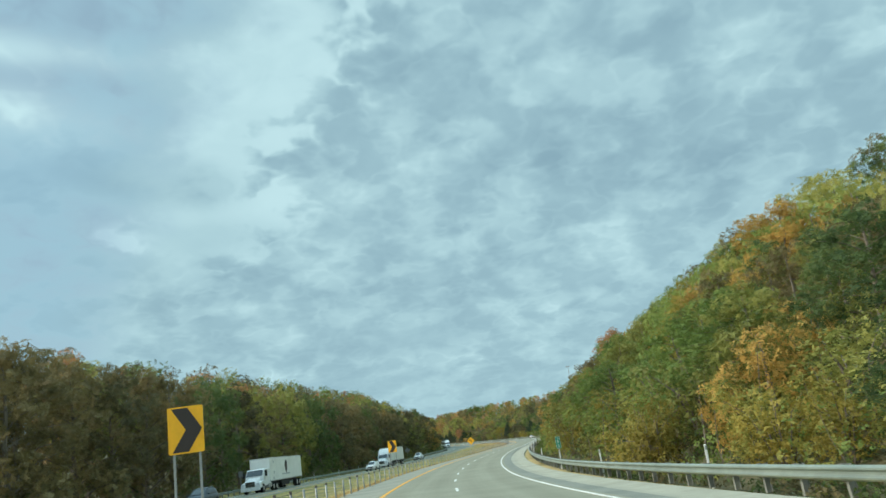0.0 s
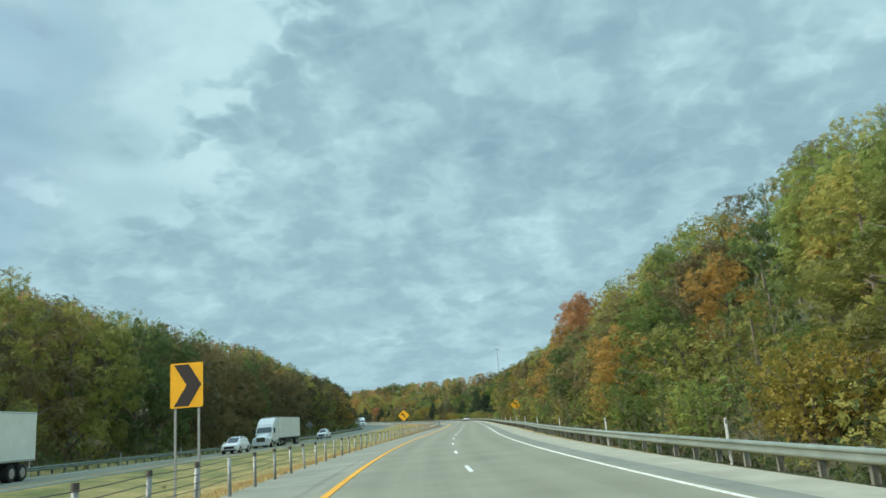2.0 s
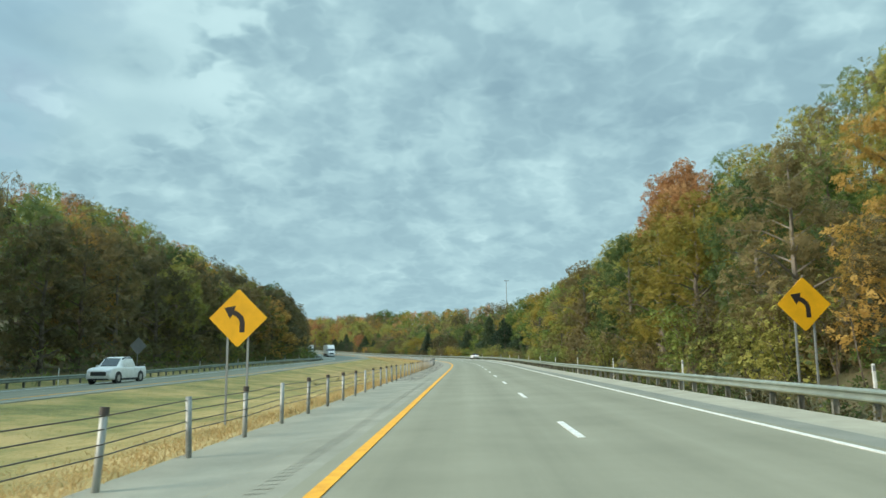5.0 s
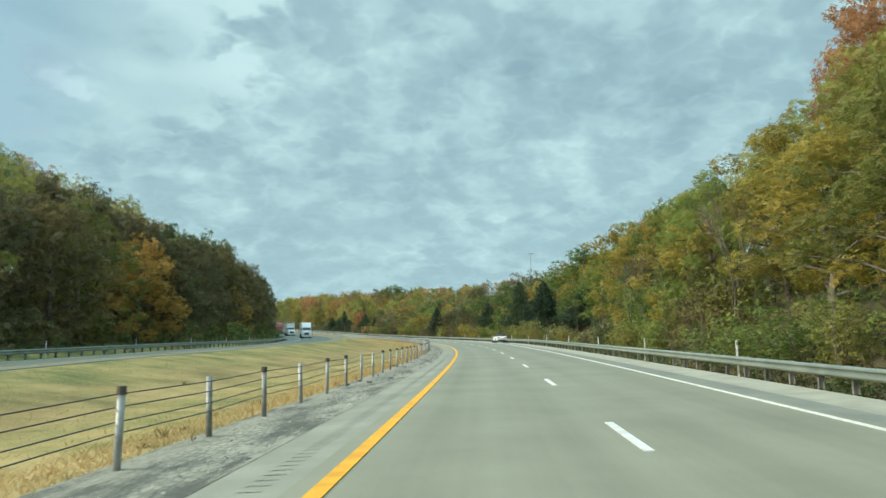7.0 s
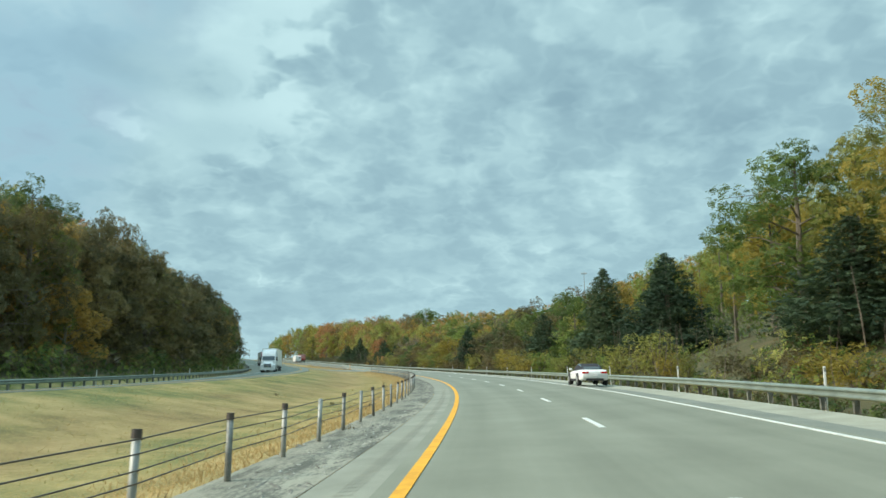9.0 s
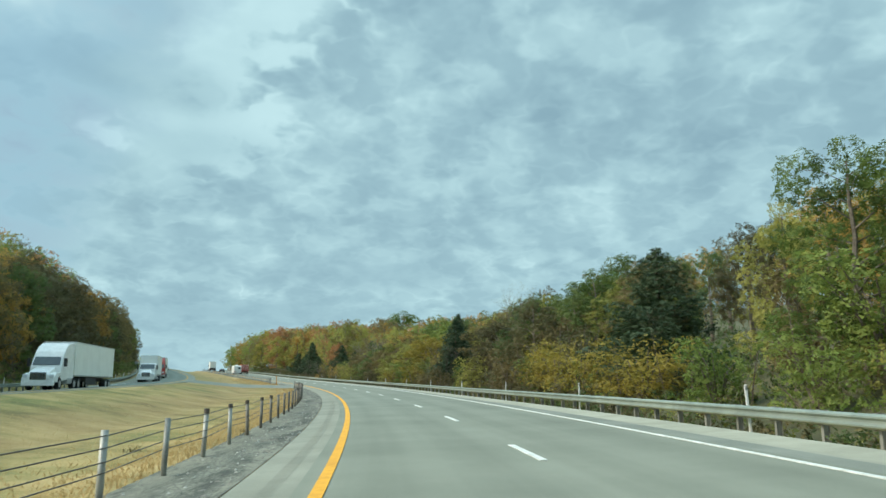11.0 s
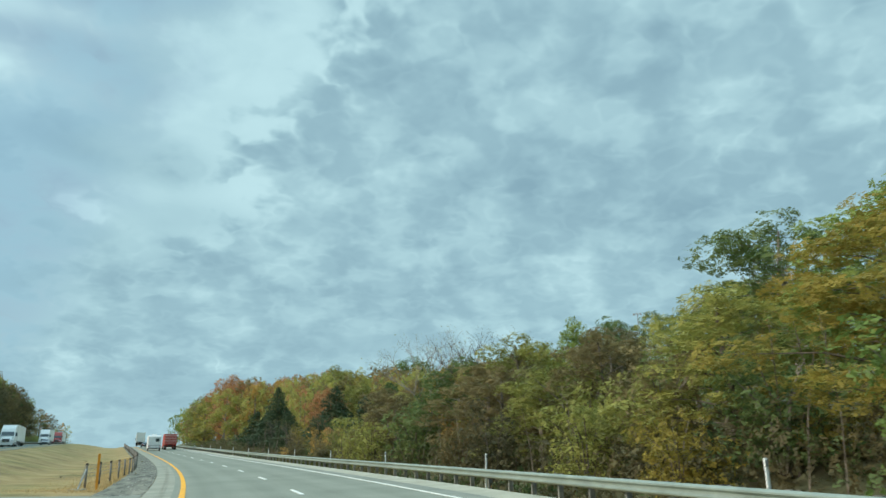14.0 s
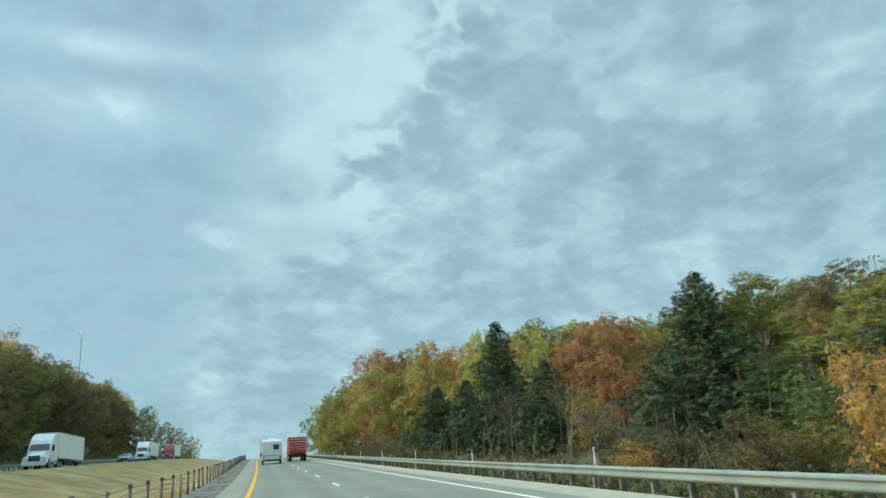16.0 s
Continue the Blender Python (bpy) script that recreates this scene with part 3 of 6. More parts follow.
strip("road_shoulder", M["shoulder"], S_ROAD, [(-1.35, -0.25), (-1.32, -0.03), (-0.35, 0.0)], "pale grey asphalt shoulder beside the yellow line", "road shoulder")
strip("gutter", M["concrete"], S_ROAD, [(8.352, -0.06), (8.9, -0.10), (9.9, -0.07), (9.95, -0.25)], "pale concrete gutter strip under the guardrail", "gutter")
S_BREAK = 205.0
strip("paved_verge", M["shoulder"], np.arange(-40, S_BREAK + 1, 3.5), [(-3.25, -0.2), (-3.1, -0.05), (-2.2, -0.05), (-1.353, -0.045)], "pale paved verge under the cable barrier", "verge")
strip("gravel_verge", M["gravel"], np.arange(S_BREAK, 985, 4.0), [(-3.25, -0.2), (-3.1, -0.03), (-2.2, -0.05), (-1.353, -0.04)], "broken grey stone verge under the cable barrier", "verge")
strip("road", M["asphalt"], S_ROAD, [(-25.4, 0), (-21.6, 0.02), (-17.9, 0)], "grey asphalt carriageway of the oncoming lanes", "road")
strip("road_shoulder", M["shoulder"], S_ROAD, [(-28.3, -0.25), (-28.28, -0.03), (-25.4, 0)], "pale outer shoulder of the oncoming lanes", "road shoulder")
strip("road_shoulder", M["shoulder"], S_ROAD, [(-17.9, 0), (-16.7, -0.03), (-16.68, -0.25)], "pale inner shoulder of the oncoming lanes", "road shoulder")


def crossover():
    ss, verts, faces = np.linspace(X0, X1, 9), [], []
    ds = [-16.66, -14.0, -11.0, -8.0, -5.0, -3.0, -1.356]
    for s in ss:
        verts += [at(s, d, cross_h(s, d) - (0.0 if X0 < s < X1 else 0.1)) for d in ds]
    w = len(ds)
    for i in range(len(ss) - 1):
        faces += [(i * w + k, i * w + k + 1, (i + 1) * w + k + 1, (i + 1) * w + k) for k in range(w - 1)]
    tagged(part("median_crossover", mesh_of("median_crossover", verts, faces, M["grey_shoulder"]), None), "grey paved crossover between the carriageways", "pavement", kind="structure")


crossover()


def line(name, mat, d, w, label):
    strip(name, mat, S_ROAD, [(d - w / 2, 0.001), (d - w / 2, 0.017), (d + w / 2, 0.017), (d + w / 2, 0.001)], label, "road marking")


line("edge_line", M["yellow"], 0.0, 0.19, "solid yellow edge line on the asphalt")
line("edge_line", M["white"], 7.32, 0.105, "solid white edge line on the asphalt")
line("edge_line", M["white"], -25.2, 0.15, "solid white edge line of the oncoming lanes")
line("edge_line", M["yellow"], -18.05, 0.15, "solid yellow edge line of the oncoming lanes")


# ---- woods ----
def leaf_mesh(name, mat, spots, count, size, seed, flat=0.3, spread=1.0):
    """Many small bent leaf sprays gathered round spots of (place, radius)."""
    rng = np.random.default_rng(seed)
    weight = np.array([r ** 2 for _, r in spots])
    pick = rng.choice(len(spots), count, p=weight / weight.sum())
    mid = np.array([tuple(p) for p, _ in spots])[pick]
    rad = np.array([r for _, r in spots])[pick]
    off = rng.normal(size=(count, 3))
    off /= np.linalg.norm(off, axis=1)[:, None]
    off *= (rad * spread * rng.uniform(0.3, 1.05, count) ** 0.45)[:, None]
    off[:, 2] *= 0.9
    c = mid + off
    nrm = off / (rad[:, None] + 1e-6) + rng.normal(size=(count, 3)) * 0.5 + [0, 0, flat]
    nrm /= np.linalg.norm(nrm, axis=1)[:, None]
    a = np.cross(nrm, rng.normal(size=(count, 3)))
    a /= np.linalg.norm(a, axis=1)[:, None]
    b = np.cross(nrm, a)
    sz = (size * rng.uniform(0.55, 1.35, count))[:, None]
    droop = nrm * sz * 0.3
    quad = np.stack([c - a * sz - droop, c - b * sz * 0.62, c + a * sz - droop, c + b * sz * 0.62 + droop * 0.5], 1).reshape(-1, 3)
    me = bpy.data.meshes.new(name)
    me.vertices.add(4 * count), me.loops.add(4 * count), me.polygons.add(count)
    me.vertices.foreach_set("co", quad.ravel())
    me.loops.foreach_set("vertex_index", np.arange(4 * count))
    me.polygons.foreach_set("loop_start", np.arange(0, 4 * count, 4))
    me.materials.append(mat)
    me.update(calc_edges=True)
    return me


def broadleaf(seed, tall, wide, mat, count, size, low=0.25, bark="bark", lean=0.4, open_=1.0):
    """Trunk mesh and crown mesh of a broadleaved tree."""
    rnd = random.Random(seed)
    verts, faces, spots = [], [], []
    top = Vector((rnd.uniform(-lean, lean), rnd.uniform(-lean, lean), tall * 0.86))
    bole = [Vector((0, 0, -0.6)).lerp(top, i / 6) + Vector((rnd.uniform(-1, 1), rnd.uniform(-1, 1), 0)) * 0.12 * (i > 0) for i in range(7)]
    r0 = 0.016 * tall + 0.03
    tube(verts, faces, bole, [r0 * (1 - 0.14 * i) for i in range(7)], 6)
    limbs = 15 + int(tall * 0.9)
    for i in range(limbs):
        f = low + (1 - low) * (i + rnd.random()) / limbs
        p0 = bole[0].lerp(top, f * 0.95)
        w = i * 2.4 + rnd.uniform(-0.5, 0.5)
        g = (f - low) / (1 - low)
        shape = math.sin(math.pi * min(1.0, g * 0.62 + 0.3)) ** 0.6
        reach = wide * shape * rnd.choice((0.55, 0.8, 0.9, 1.0)) * rnd.uniform(0.9, 1.08)
        p2 = p0 + Vector((math.cos(w) * reach, math.sin(w) * reach, reach * rnd.uniform(0.2, 0.5)))
        p2.z = min(p2.z, tall * (0.97 - 0.16 * (reach / wide) ** 2))
        p1 = p0.lerp(p2, 0.5) + Vector((0, 0, 0.12 * reach))
        rr = r0 * 0.42 * (1.1 - f)
        tube(verts, faces, [p0, p1, p2], [rr + 0.012, rr * 0.6 + 0.01, 0.012], 4)
        spots.append((p2, rnd.uniform(0.2, 0.34) * wide * open_))
        spots.append((p1 + Vector((rnd.uniform(-0.5, 0.5), rnd.uniform(-0.5, 0.5), 0.2)), rnd.uniform(0.12, 0.2) * wide * open_))
    spots.append((top + Vector((0, 0, tall * 0.04)), 0.26 * wide))
    trunk = mesh_of("trunk", verts, faces, M[bark])
    return trunk, leaf_mesh("crown", M[mat], spots, count, size, seed)


def cedar_tree(seed, tall, wide, count, size):
    rnd = random.Random(seed)
    verts, faces, spots = [], [], []
    tube(verts, faces, [Vector((0, 0, -0.6)), Vector((0, 0, tall * 0.5)), Vector((0, 0, tall * 0.97))], [0.2, 0.12, 0.02], 6)
    n = int(tall * 11)
    for i in range(n):
        f = (i + rnd.random()) / n
        reach = wide * (1 - f) ** 0.78 * rnd.uniform(0.25, 1.0) * min(1, 0.78 + f * 3)
        w = i * 2.4
        p = Vector((math.cos(w) * reach, math.sin(w) * reach, tall * (0.03 + 0.95 * f) + reach * 0.12))
        spots.append((p, 0.22 + 0.24 * wide * (1 - f) ** 0.8))
        if reach > 0.5 and i % 2 == 0:
            tube(verts, faces, [Vector((0, 0, p.z - reach * 0.3)), p], [0.04, 0.01], 3)
    trunk = mesh_of("trunk", verts, faces, M["bark"])
    return trunk, leaf_mesh("crown", M["cedar"], spots, count, size, seed, 0.2)


def bare_tree(seed, tall, mat, few, size=0.12, bark="dark_bark"):
    """A nearly leafless tree: boughs that fork down to twigs, with a few leaves left."""
    rnd = random.Random(seed)
    verts, faces, tips = [], [], []

    def grow(p, way, length, r, depth):
        mid = p + way * length * 0.5 + Vector((rnd.uniform(-1, 1), rnd.uniform(-1, 1), rnd.uniform(-0.3, 0.6))) * length * 0.07
        end = p + way * length
        tube(verts, faces, [p, mid, end], [r, r * 0.8, r * 0.6], 5 if depth > 3 else 3)
        if depth == 0:
            tips.append((end, 0.5))
            return
        for _ in range(3 if depth > 1 else 2):
            turn = Vector((rnd.uniform(-1, 1), rnd.uniform(-1, 1), rnd.uniform(-0.35, 0.6))) * 0.78
            grow(end, (way + turn).normalized(), length * rnd.uniform(0.58, 0.8), max(r * 0.56, 0.008), depth - 1)

    for _ in range(2):
        grow(Vector((rnd.uniform(-0.3, 0.3), rnd.uniform(-0.3, 0.3), -0.5)), Vector((rnd.uniform(-0.3, 0.3), rnd.uniform(-0.3, 0.3), 1)).normalized(), tall * 0.34, 0.011 * tall, 5)
    return mesh_of("trunk", verts, faces, M[bark]), leaf_mesh("crown", M[mat], tips, few, size, seed)


def shrub(seed, tall, wide, mat, count, size):
    rnd = random.Random(seed)
    verts, faces, spots = [], [], []
    for i in range(9):
        w = i * 2.4
        p = Vector((math.cos(w) * wide * rnd.uniform(0.2, 0.9), math.sin(w) * wide * rnd.uniform(0.2, 0.9), tall * rnd.uniform(0.45, 0.95)))
        tube(verts, faces, [Vector((0, 0, -0.3)), p.lerp(Vector((0, 0, tall * 0.4)), 0.5), p], [0.035, 0.025, 0.008], 4)
        spots += [(p, wide * 0.36), (p * 0.6, wide * 0.36), (Vector((p.x * 0.9, p.y * 0.9, tall * 0.2)), wide * 0.3)]
    return mesh_of("stem", verts, faces, M["bark"]), leaf_mesh("crown", M[mat], spots, count, size, seed, 0.5)


LOOK = {"green": "green-leaved", "deep_green": "dark green", "olive": "olive and yellowing", "gold": "golden yellow", "orange": "orange autumn", "rust": "rusty red autumn", "brown": "browning", "umber": "dark brown"}
STOCK = {}
for n, (mat, look_) in enumerate(LOOK.items()):
    STOCK["near", mat] = [broadleaf(10 + n * 3 + k, 13.0, 3.7, mat, 3000, 0.265, 0.07 + 0.08 * k, "grey_bark" if k else "bark") for k in range(2)]
    STOCK["mid", mat] = [broadleaf(60 + n * 3 + k, 13.0, 3.9, mat, 1600, 0.37, 0.06 + 0.06 * k) for k in range(2)]
    STOCK["shrub", mat] = [shrub(110 + n, 3.2, 1.7, mat, 1250, 0.135)]
STOCK["cedar"] = [cedar_tree(200, 11.0, 3.0, 11000, 0.17), cedar_tree(201, 11.0, 3.2, 11000, 0.17)]
STOCK["bare"] = [bare_tree(210, 12.5, "brown", 420, 0.1), bare_tree(214, 11.0, "olive", 320, 0.09, "grey_bark")]


def plant(kind, s, d, tall=1.0, wide=1.0, mat="", label="", category="tree", which=0, turn=None, group="roadside woods"):
    meshes = STOCK[kind, mat] if mat else STOCK[kind]
    trunk, crown = meshes[which % len(meshes)]
    v = at(s, d)
    v.z += ground_h(s, d)
    name = {"shrub": "shrub", "cedar": "cedar_tree"}.get(kind, "tree")
    ob = empty_at(name, Matrix.Translation(v) @ pose(0, 0, 0, 0, 0, random.uniform(0, 360) if turn is None else turn) @ Matrix.Diagonal((wide, wide, tall, 1)), label, category, group)
    part(trunk.name.split(".")[0], trunk, ob)
    part("crown", crown, ob)
    return ob


def label_of(kind, mat):
    if kind == "shrub":
        return f"{LOOK[mat]} shrub growing behind the guardrail"
    return f"{LOOK[mat]} broadleaved tree in the roadside woods"


# tree-top heights over the highway by row and along it, fitted to camera skylines
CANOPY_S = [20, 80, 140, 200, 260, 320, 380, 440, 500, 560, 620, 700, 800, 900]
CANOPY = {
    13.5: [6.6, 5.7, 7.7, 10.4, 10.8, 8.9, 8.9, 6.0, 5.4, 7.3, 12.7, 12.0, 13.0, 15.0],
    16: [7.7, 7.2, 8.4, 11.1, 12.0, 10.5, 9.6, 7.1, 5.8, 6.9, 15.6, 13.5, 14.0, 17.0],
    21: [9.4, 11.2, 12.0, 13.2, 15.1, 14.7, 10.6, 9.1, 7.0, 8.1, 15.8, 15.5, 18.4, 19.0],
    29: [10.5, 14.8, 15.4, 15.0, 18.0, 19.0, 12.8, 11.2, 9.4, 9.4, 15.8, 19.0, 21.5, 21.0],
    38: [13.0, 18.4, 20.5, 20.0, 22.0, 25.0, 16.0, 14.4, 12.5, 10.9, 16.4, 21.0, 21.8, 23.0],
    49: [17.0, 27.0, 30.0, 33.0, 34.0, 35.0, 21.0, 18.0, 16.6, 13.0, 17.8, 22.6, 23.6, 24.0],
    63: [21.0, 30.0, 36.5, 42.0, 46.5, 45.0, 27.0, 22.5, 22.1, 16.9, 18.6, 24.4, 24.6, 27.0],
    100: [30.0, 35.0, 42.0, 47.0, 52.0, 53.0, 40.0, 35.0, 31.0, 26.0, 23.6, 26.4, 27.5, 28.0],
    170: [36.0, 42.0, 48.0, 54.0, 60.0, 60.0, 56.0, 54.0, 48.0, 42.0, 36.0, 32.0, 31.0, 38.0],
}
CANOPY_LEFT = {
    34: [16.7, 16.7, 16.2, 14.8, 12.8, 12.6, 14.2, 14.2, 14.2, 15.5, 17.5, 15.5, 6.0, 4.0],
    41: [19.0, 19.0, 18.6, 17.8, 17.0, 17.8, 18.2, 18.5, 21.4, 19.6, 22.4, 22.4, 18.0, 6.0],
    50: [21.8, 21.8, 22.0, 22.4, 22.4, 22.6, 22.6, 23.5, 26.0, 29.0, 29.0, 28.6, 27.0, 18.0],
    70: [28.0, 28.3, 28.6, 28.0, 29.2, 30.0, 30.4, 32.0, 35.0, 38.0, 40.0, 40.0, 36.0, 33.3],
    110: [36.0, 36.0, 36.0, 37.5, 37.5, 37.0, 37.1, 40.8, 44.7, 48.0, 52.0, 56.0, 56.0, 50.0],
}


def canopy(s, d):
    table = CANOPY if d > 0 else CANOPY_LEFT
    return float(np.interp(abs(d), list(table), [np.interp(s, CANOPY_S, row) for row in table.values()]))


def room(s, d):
    """How tall a tree may stand here under the fitted skyline."""
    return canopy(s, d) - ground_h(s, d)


# trees that stand out singly: kind, colour, along, across, height of the top over the road, width
SINGLE = [
    ("cedar", "", 566, 17.0, 9.9, 1.25), ("cedar", "", 556.5, 16.8, 6.0, 0.95), ("cedar", "", 577, 17.5, 6.6, 1.15), ("cedar", "", 545.5, 20.6, 8.8, 1.3), ("cedar", "", 366, 18.0, 11.7, 1.5), ("cedar", "", 347, 18.0, 10.4, 1.5), ("cedar", "", 320, 18.0, 7.8, 1.35),
    ("cedar", "", 391, 17.2, 8.6, 1.35), ("cedar", "", 441, 15.9, 8.4, 1.2), ("cedar", "", 533.5, 21.0, 6.8, 0.95), ("cedar", "", 444.5, 17.2, 9.4, 1.0), ("cedar", "", 356, 20.5, 10.4, 1.1), ("cedar", "", 590, 18.0, 7.0, 1.4),
    ("bare", "", 501, 17.0, 9.9, 0.85), ("bare", "", 494, 18.4, 9.0, 0.75), ("bare", "", 430, 20.4, 11.4, 0.7), ("bare", "", 438.5, 13.9, 5.6, 0.38), ("bare", "", 563, 16.2, 5.4, 0.45), ("bare", "", 287, 15.4, 9.0, 0.55), ("bare", "", 262, 15.2, 10.0, 0.55), ("bare", "", 278, 16.0, 8.0, 0.5), ("bare", "", 436, 19.0, 9.0, 0.5), ("near", "umber", 424, 16.5, 6.8, 0.9), ("near", "brown", 431, 17.8, 7.6, 1.0), ("near", "deep_green", 437, 24.5, 11.5, 1.0), ("near", "deep_green", 497.5, 17.6, 7.4, 1.05), ("near", "olive", 493, 19.8, 8.4, 1.05), ("near", "brown", 490.5, 16.6, 6.2, 0.95), ("near", "brown", 505, 15.4, 4.6, 0.8),
    ("near", "green", 418, 24.0, 11.6, 1.2), ("near", "green", 330, 20.5, 14.6, 1.3), ("near", "gold", 316, 21.5, 15.5, 1.15), ("near", "gold", 372, 28.0, 13.8, 1.0), ("near", "rust", 562, 24.0, 9.8, 0.9), ("near", "rust", 571, 25.5, 9.4, 0.8),
    ("near", "rust", 640, 20.0, 17.6, 1.6), ("near", "olive", 652, 15.2, 12.0, 1.4), ("near", "olive", 628, 17.0, 13.5, 1.3), ("near", "rust", 646, 21.0, 18.0, 1.1), ("near", "gold", 660, 16.0, 13.0, 1.1), ("near", "green", 503, 30.0, 11.6, 0.7), ("near", "gold", 459, 17.0, 7.0, 0.85), ("near", "gold", 464, 17.6, 7.8, 1.15), ("near", "gold", 455, 19.5, 8.4, 1.0), ("near", "olive", 470, 16.5, 6.6, 1.05), ("near", "deep_green", 474, 23.5, 11.2, 1.2), ("near", "green", 467, 22.0, 10.0, 1.2),
    ("near", "rust", 289, 42.5, 36.8, 2.0), ("near", "rust", 296, 44.0, 36.0, 1.6), ("near", "rust", 282, 40.0, 33.6, 1.7), ("near", "rust", 275, 37.5, 29.5, 1.3), ("near", "green", 678, 82.0, 28.5, 2.6), ("near", "brown", 668, 70.0, 24.0, 2.2), ("near", "olive", 616, 39.0, 18.4, 1.7), ("near", "brown", 700, 88.0, 27.5, 2.2), ("near", "deep_green", 436, 37.0, 16.6, 1.5), ("near", "orange", 263, 31.0, 24.5, 1.2), ("near", "gold", 256, 17.8, 11.6, 1.2), ("near", "gold", 266, 20.0, 14.2, 1.25), ("near", "olive", 247, 16.6, 10.6, 1.1), ("near", "gold", 276, 17.5, 10.4, 1.0), ("near", "olive", 262, 25.0, 18.5, 1.3), ("near", "olive", 482, 15.8, 4.8, 0.8), ("near", "orange", 305, 23.0, 15.0, 0.9),
    ("near", "orange", 84, 43.0, 24.2, 1.5), ("near", "orange", 79, 40.0, 20.5, 1.4), ("near", "green", 300, 19.0, 11.5, 1.1), ("near", "green", 308, 17.5, 9.5, 0.9),
    ("shrub", "olive", 506, 13.6, 2.6, 1.0), ("shrub", "gold", 396, 14.2, 3.9, 1.5), ("shrub", "gold", 385.5, 13.9, 3.3, 1.5), ("shrub", "gold", 401, 14.2, 3.8, 1.6), ("shrub", "gold", 405.5, 14.6, 3.2, 1.3), ("shrub", "gold", 390.5, 14.4, 2.8, 1.2), ("shrub", "gold", 313, 13.9, 1.9, 0.8), ("shrub", "gold", 316.5, 14.4, 1.5, 0.8), ("shrub", "brown", 319.5, 15.0, 1.7, 0.9), ("shrub", "umber", 324, 14.6, 1.6, 0.9), ("shrub", "gold", 334.7, 13.8, 2.0, 0.7), ("shrub", "umber", 329, 15.4, 2.0, 0.9), ("shrub", "brown", 308, 14.2, 1.4, 0.8), ("shrub", "gold", 86, 14.0, 2.9, 1.0), ("shrub", "gold", 95, 13.8, 1.9, 0.8), ("shrub", "rust", 532, 16.6, 3.2, 0.8), ("shrub", "orange", 494.5, 16.0, 3.2, 0.9), ("shrub", "gold", 527, 18.0, 3.4, 0.85), ("shrub", "orange", 539, 13.2, 1.1, 0.6), ("shrub", "orange", 529.6, 14.8, 3.0, 0.8), ("shrub", "gold", 532.5, 15.2, 1.7, 0.8), ("near", "olive", 547, 25.0, 9.2, 1.1), ("near", "brown", 541, 25.5, 8.4, 1.05), ("near", "olive", 536, 22.4, 6.5, 0.9), ("near", "deep_green", 538.5, 20.6, 4.6, 0.8), ("shrub", "deep_green", 535, 18.0, 3.2, 1.2), ("shrub", "olive", 520.5, 14.6, 2.8, 0.9), ("shrub", "gold", 523.5, 16.4, 2.6, 0.9), ("shrub", "brown", 526, 15.2, 2.0, 1.0), ("shrub", "umber", 524.5, 18.6, 3.2, 1.3), ("shrub", "brown", 528.5, 17.4, 2.4, 1.1), ("shrub", "umber", 530.5, 19.0, 2.6, 1.2), ("near", "brown", 528, 24.0, 7.4, 1.05), ("near", "olive", 522.5, 21.5, 6.6, 0.95), ("shrub", "brown", 549, 16.4, 2.6, 0.9), ("shrub", "gold", 553, 17.6, 4.2, 1.0), ("shrub", "umber", 541, 14.8, 1.6, 0.8), ("bare", "", 551, 15.6, 4.6, 0.36), ("bare", "", 559.5, 15.0, 4.0, 0.34), ("bare", "", 546, 15.0, 3.0, 0.3),
    ("near", "orange", 301, -34.2, 10.8, 1.2), ("near", "orange", 360, -36.2, 10.4, 0.9), ("near", "rust", 205, -36.0, 15.2, 0.9), ("near", "deep_green", 362, -41.0, 21.3, 1.25), ("near", "umber", 384, -41.0, 21.9, 1.2), ("near", "brown", 393, -42.0, 22.6, 1.1),
    ("shrub", "gold", 23, 13.2, 2.8, 1.0), ("shrub", "green", 250, 13.6, 1.7, 1.3), ("shrub", "green", 254, 14.2, 2.2, 1.4), ("shrub", "green", 258.5, 13.4, 1.5, 1.2),
]


def clear(s, d, space=3.2):
    return all((s - q[2]) ** 2 + (d - q[3]) ** 2 > (space * (1.7 if q[0] == "cedar" else 1.0)) ** 2 for q in SINGLE)


def cedar_sightline(s, d):
    """Whether a place lies on the camera's sight line to a dark cedar."""
    # trees are left out here to keep the cedars in the camera's view
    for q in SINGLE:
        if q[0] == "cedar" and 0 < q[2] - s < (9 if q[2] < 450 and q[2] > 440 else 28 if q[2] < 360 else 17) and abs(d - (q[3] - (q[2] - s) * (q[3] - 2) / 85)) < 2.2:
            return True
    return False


def brushy(s, d):
    """Ground kept to low brush so the last cedars show from the camera."""
    return 520 < s < 561 and d < 19.6


def right_mix(s):
    """Colours of the right-hand woods along the road."""
    if s < 110:
        return ["green", "olive", "green", "green", "olive", "deep_green", "brown", "olive", "orange", "gold"]
    if s < 225:
        return ["olive", "green", "orange", "green", "brown", "deep_green", "green", "gold", "brown", "deep_green"]
    if s < 315:
        return ["olive", "gold", "olive", "gold", "olive", "green", "olive", "brown"]
    if s < 385:
        return ["green", "olive", "gold", "olive", "green", "gold"]
    if s < 409:
        return ["olive", "gold", "brown", "olive", "orange", "green"]
    if s < 446:
        return ["brown", "umber", "umber", "deep_green", "olive", "deep_green"]
    if s < 472:
        return ["olive", "gold", "gold", "brown", "gold", "olive", "green"]
    if s < 570:
        return ["olive", "brown", "umber", "brown", "deep_green", "orange", "brown"]
    return ["olive", "brown", "orange", "gold", "olive", "brown", "green", "olive", "rust"]


LEFT_MIX = ["deep_green", "brown", "umber", "umber", "brown", "deep_green", "deep_green", "olive", "umber", "orange"]
rnd = random.Random(5)


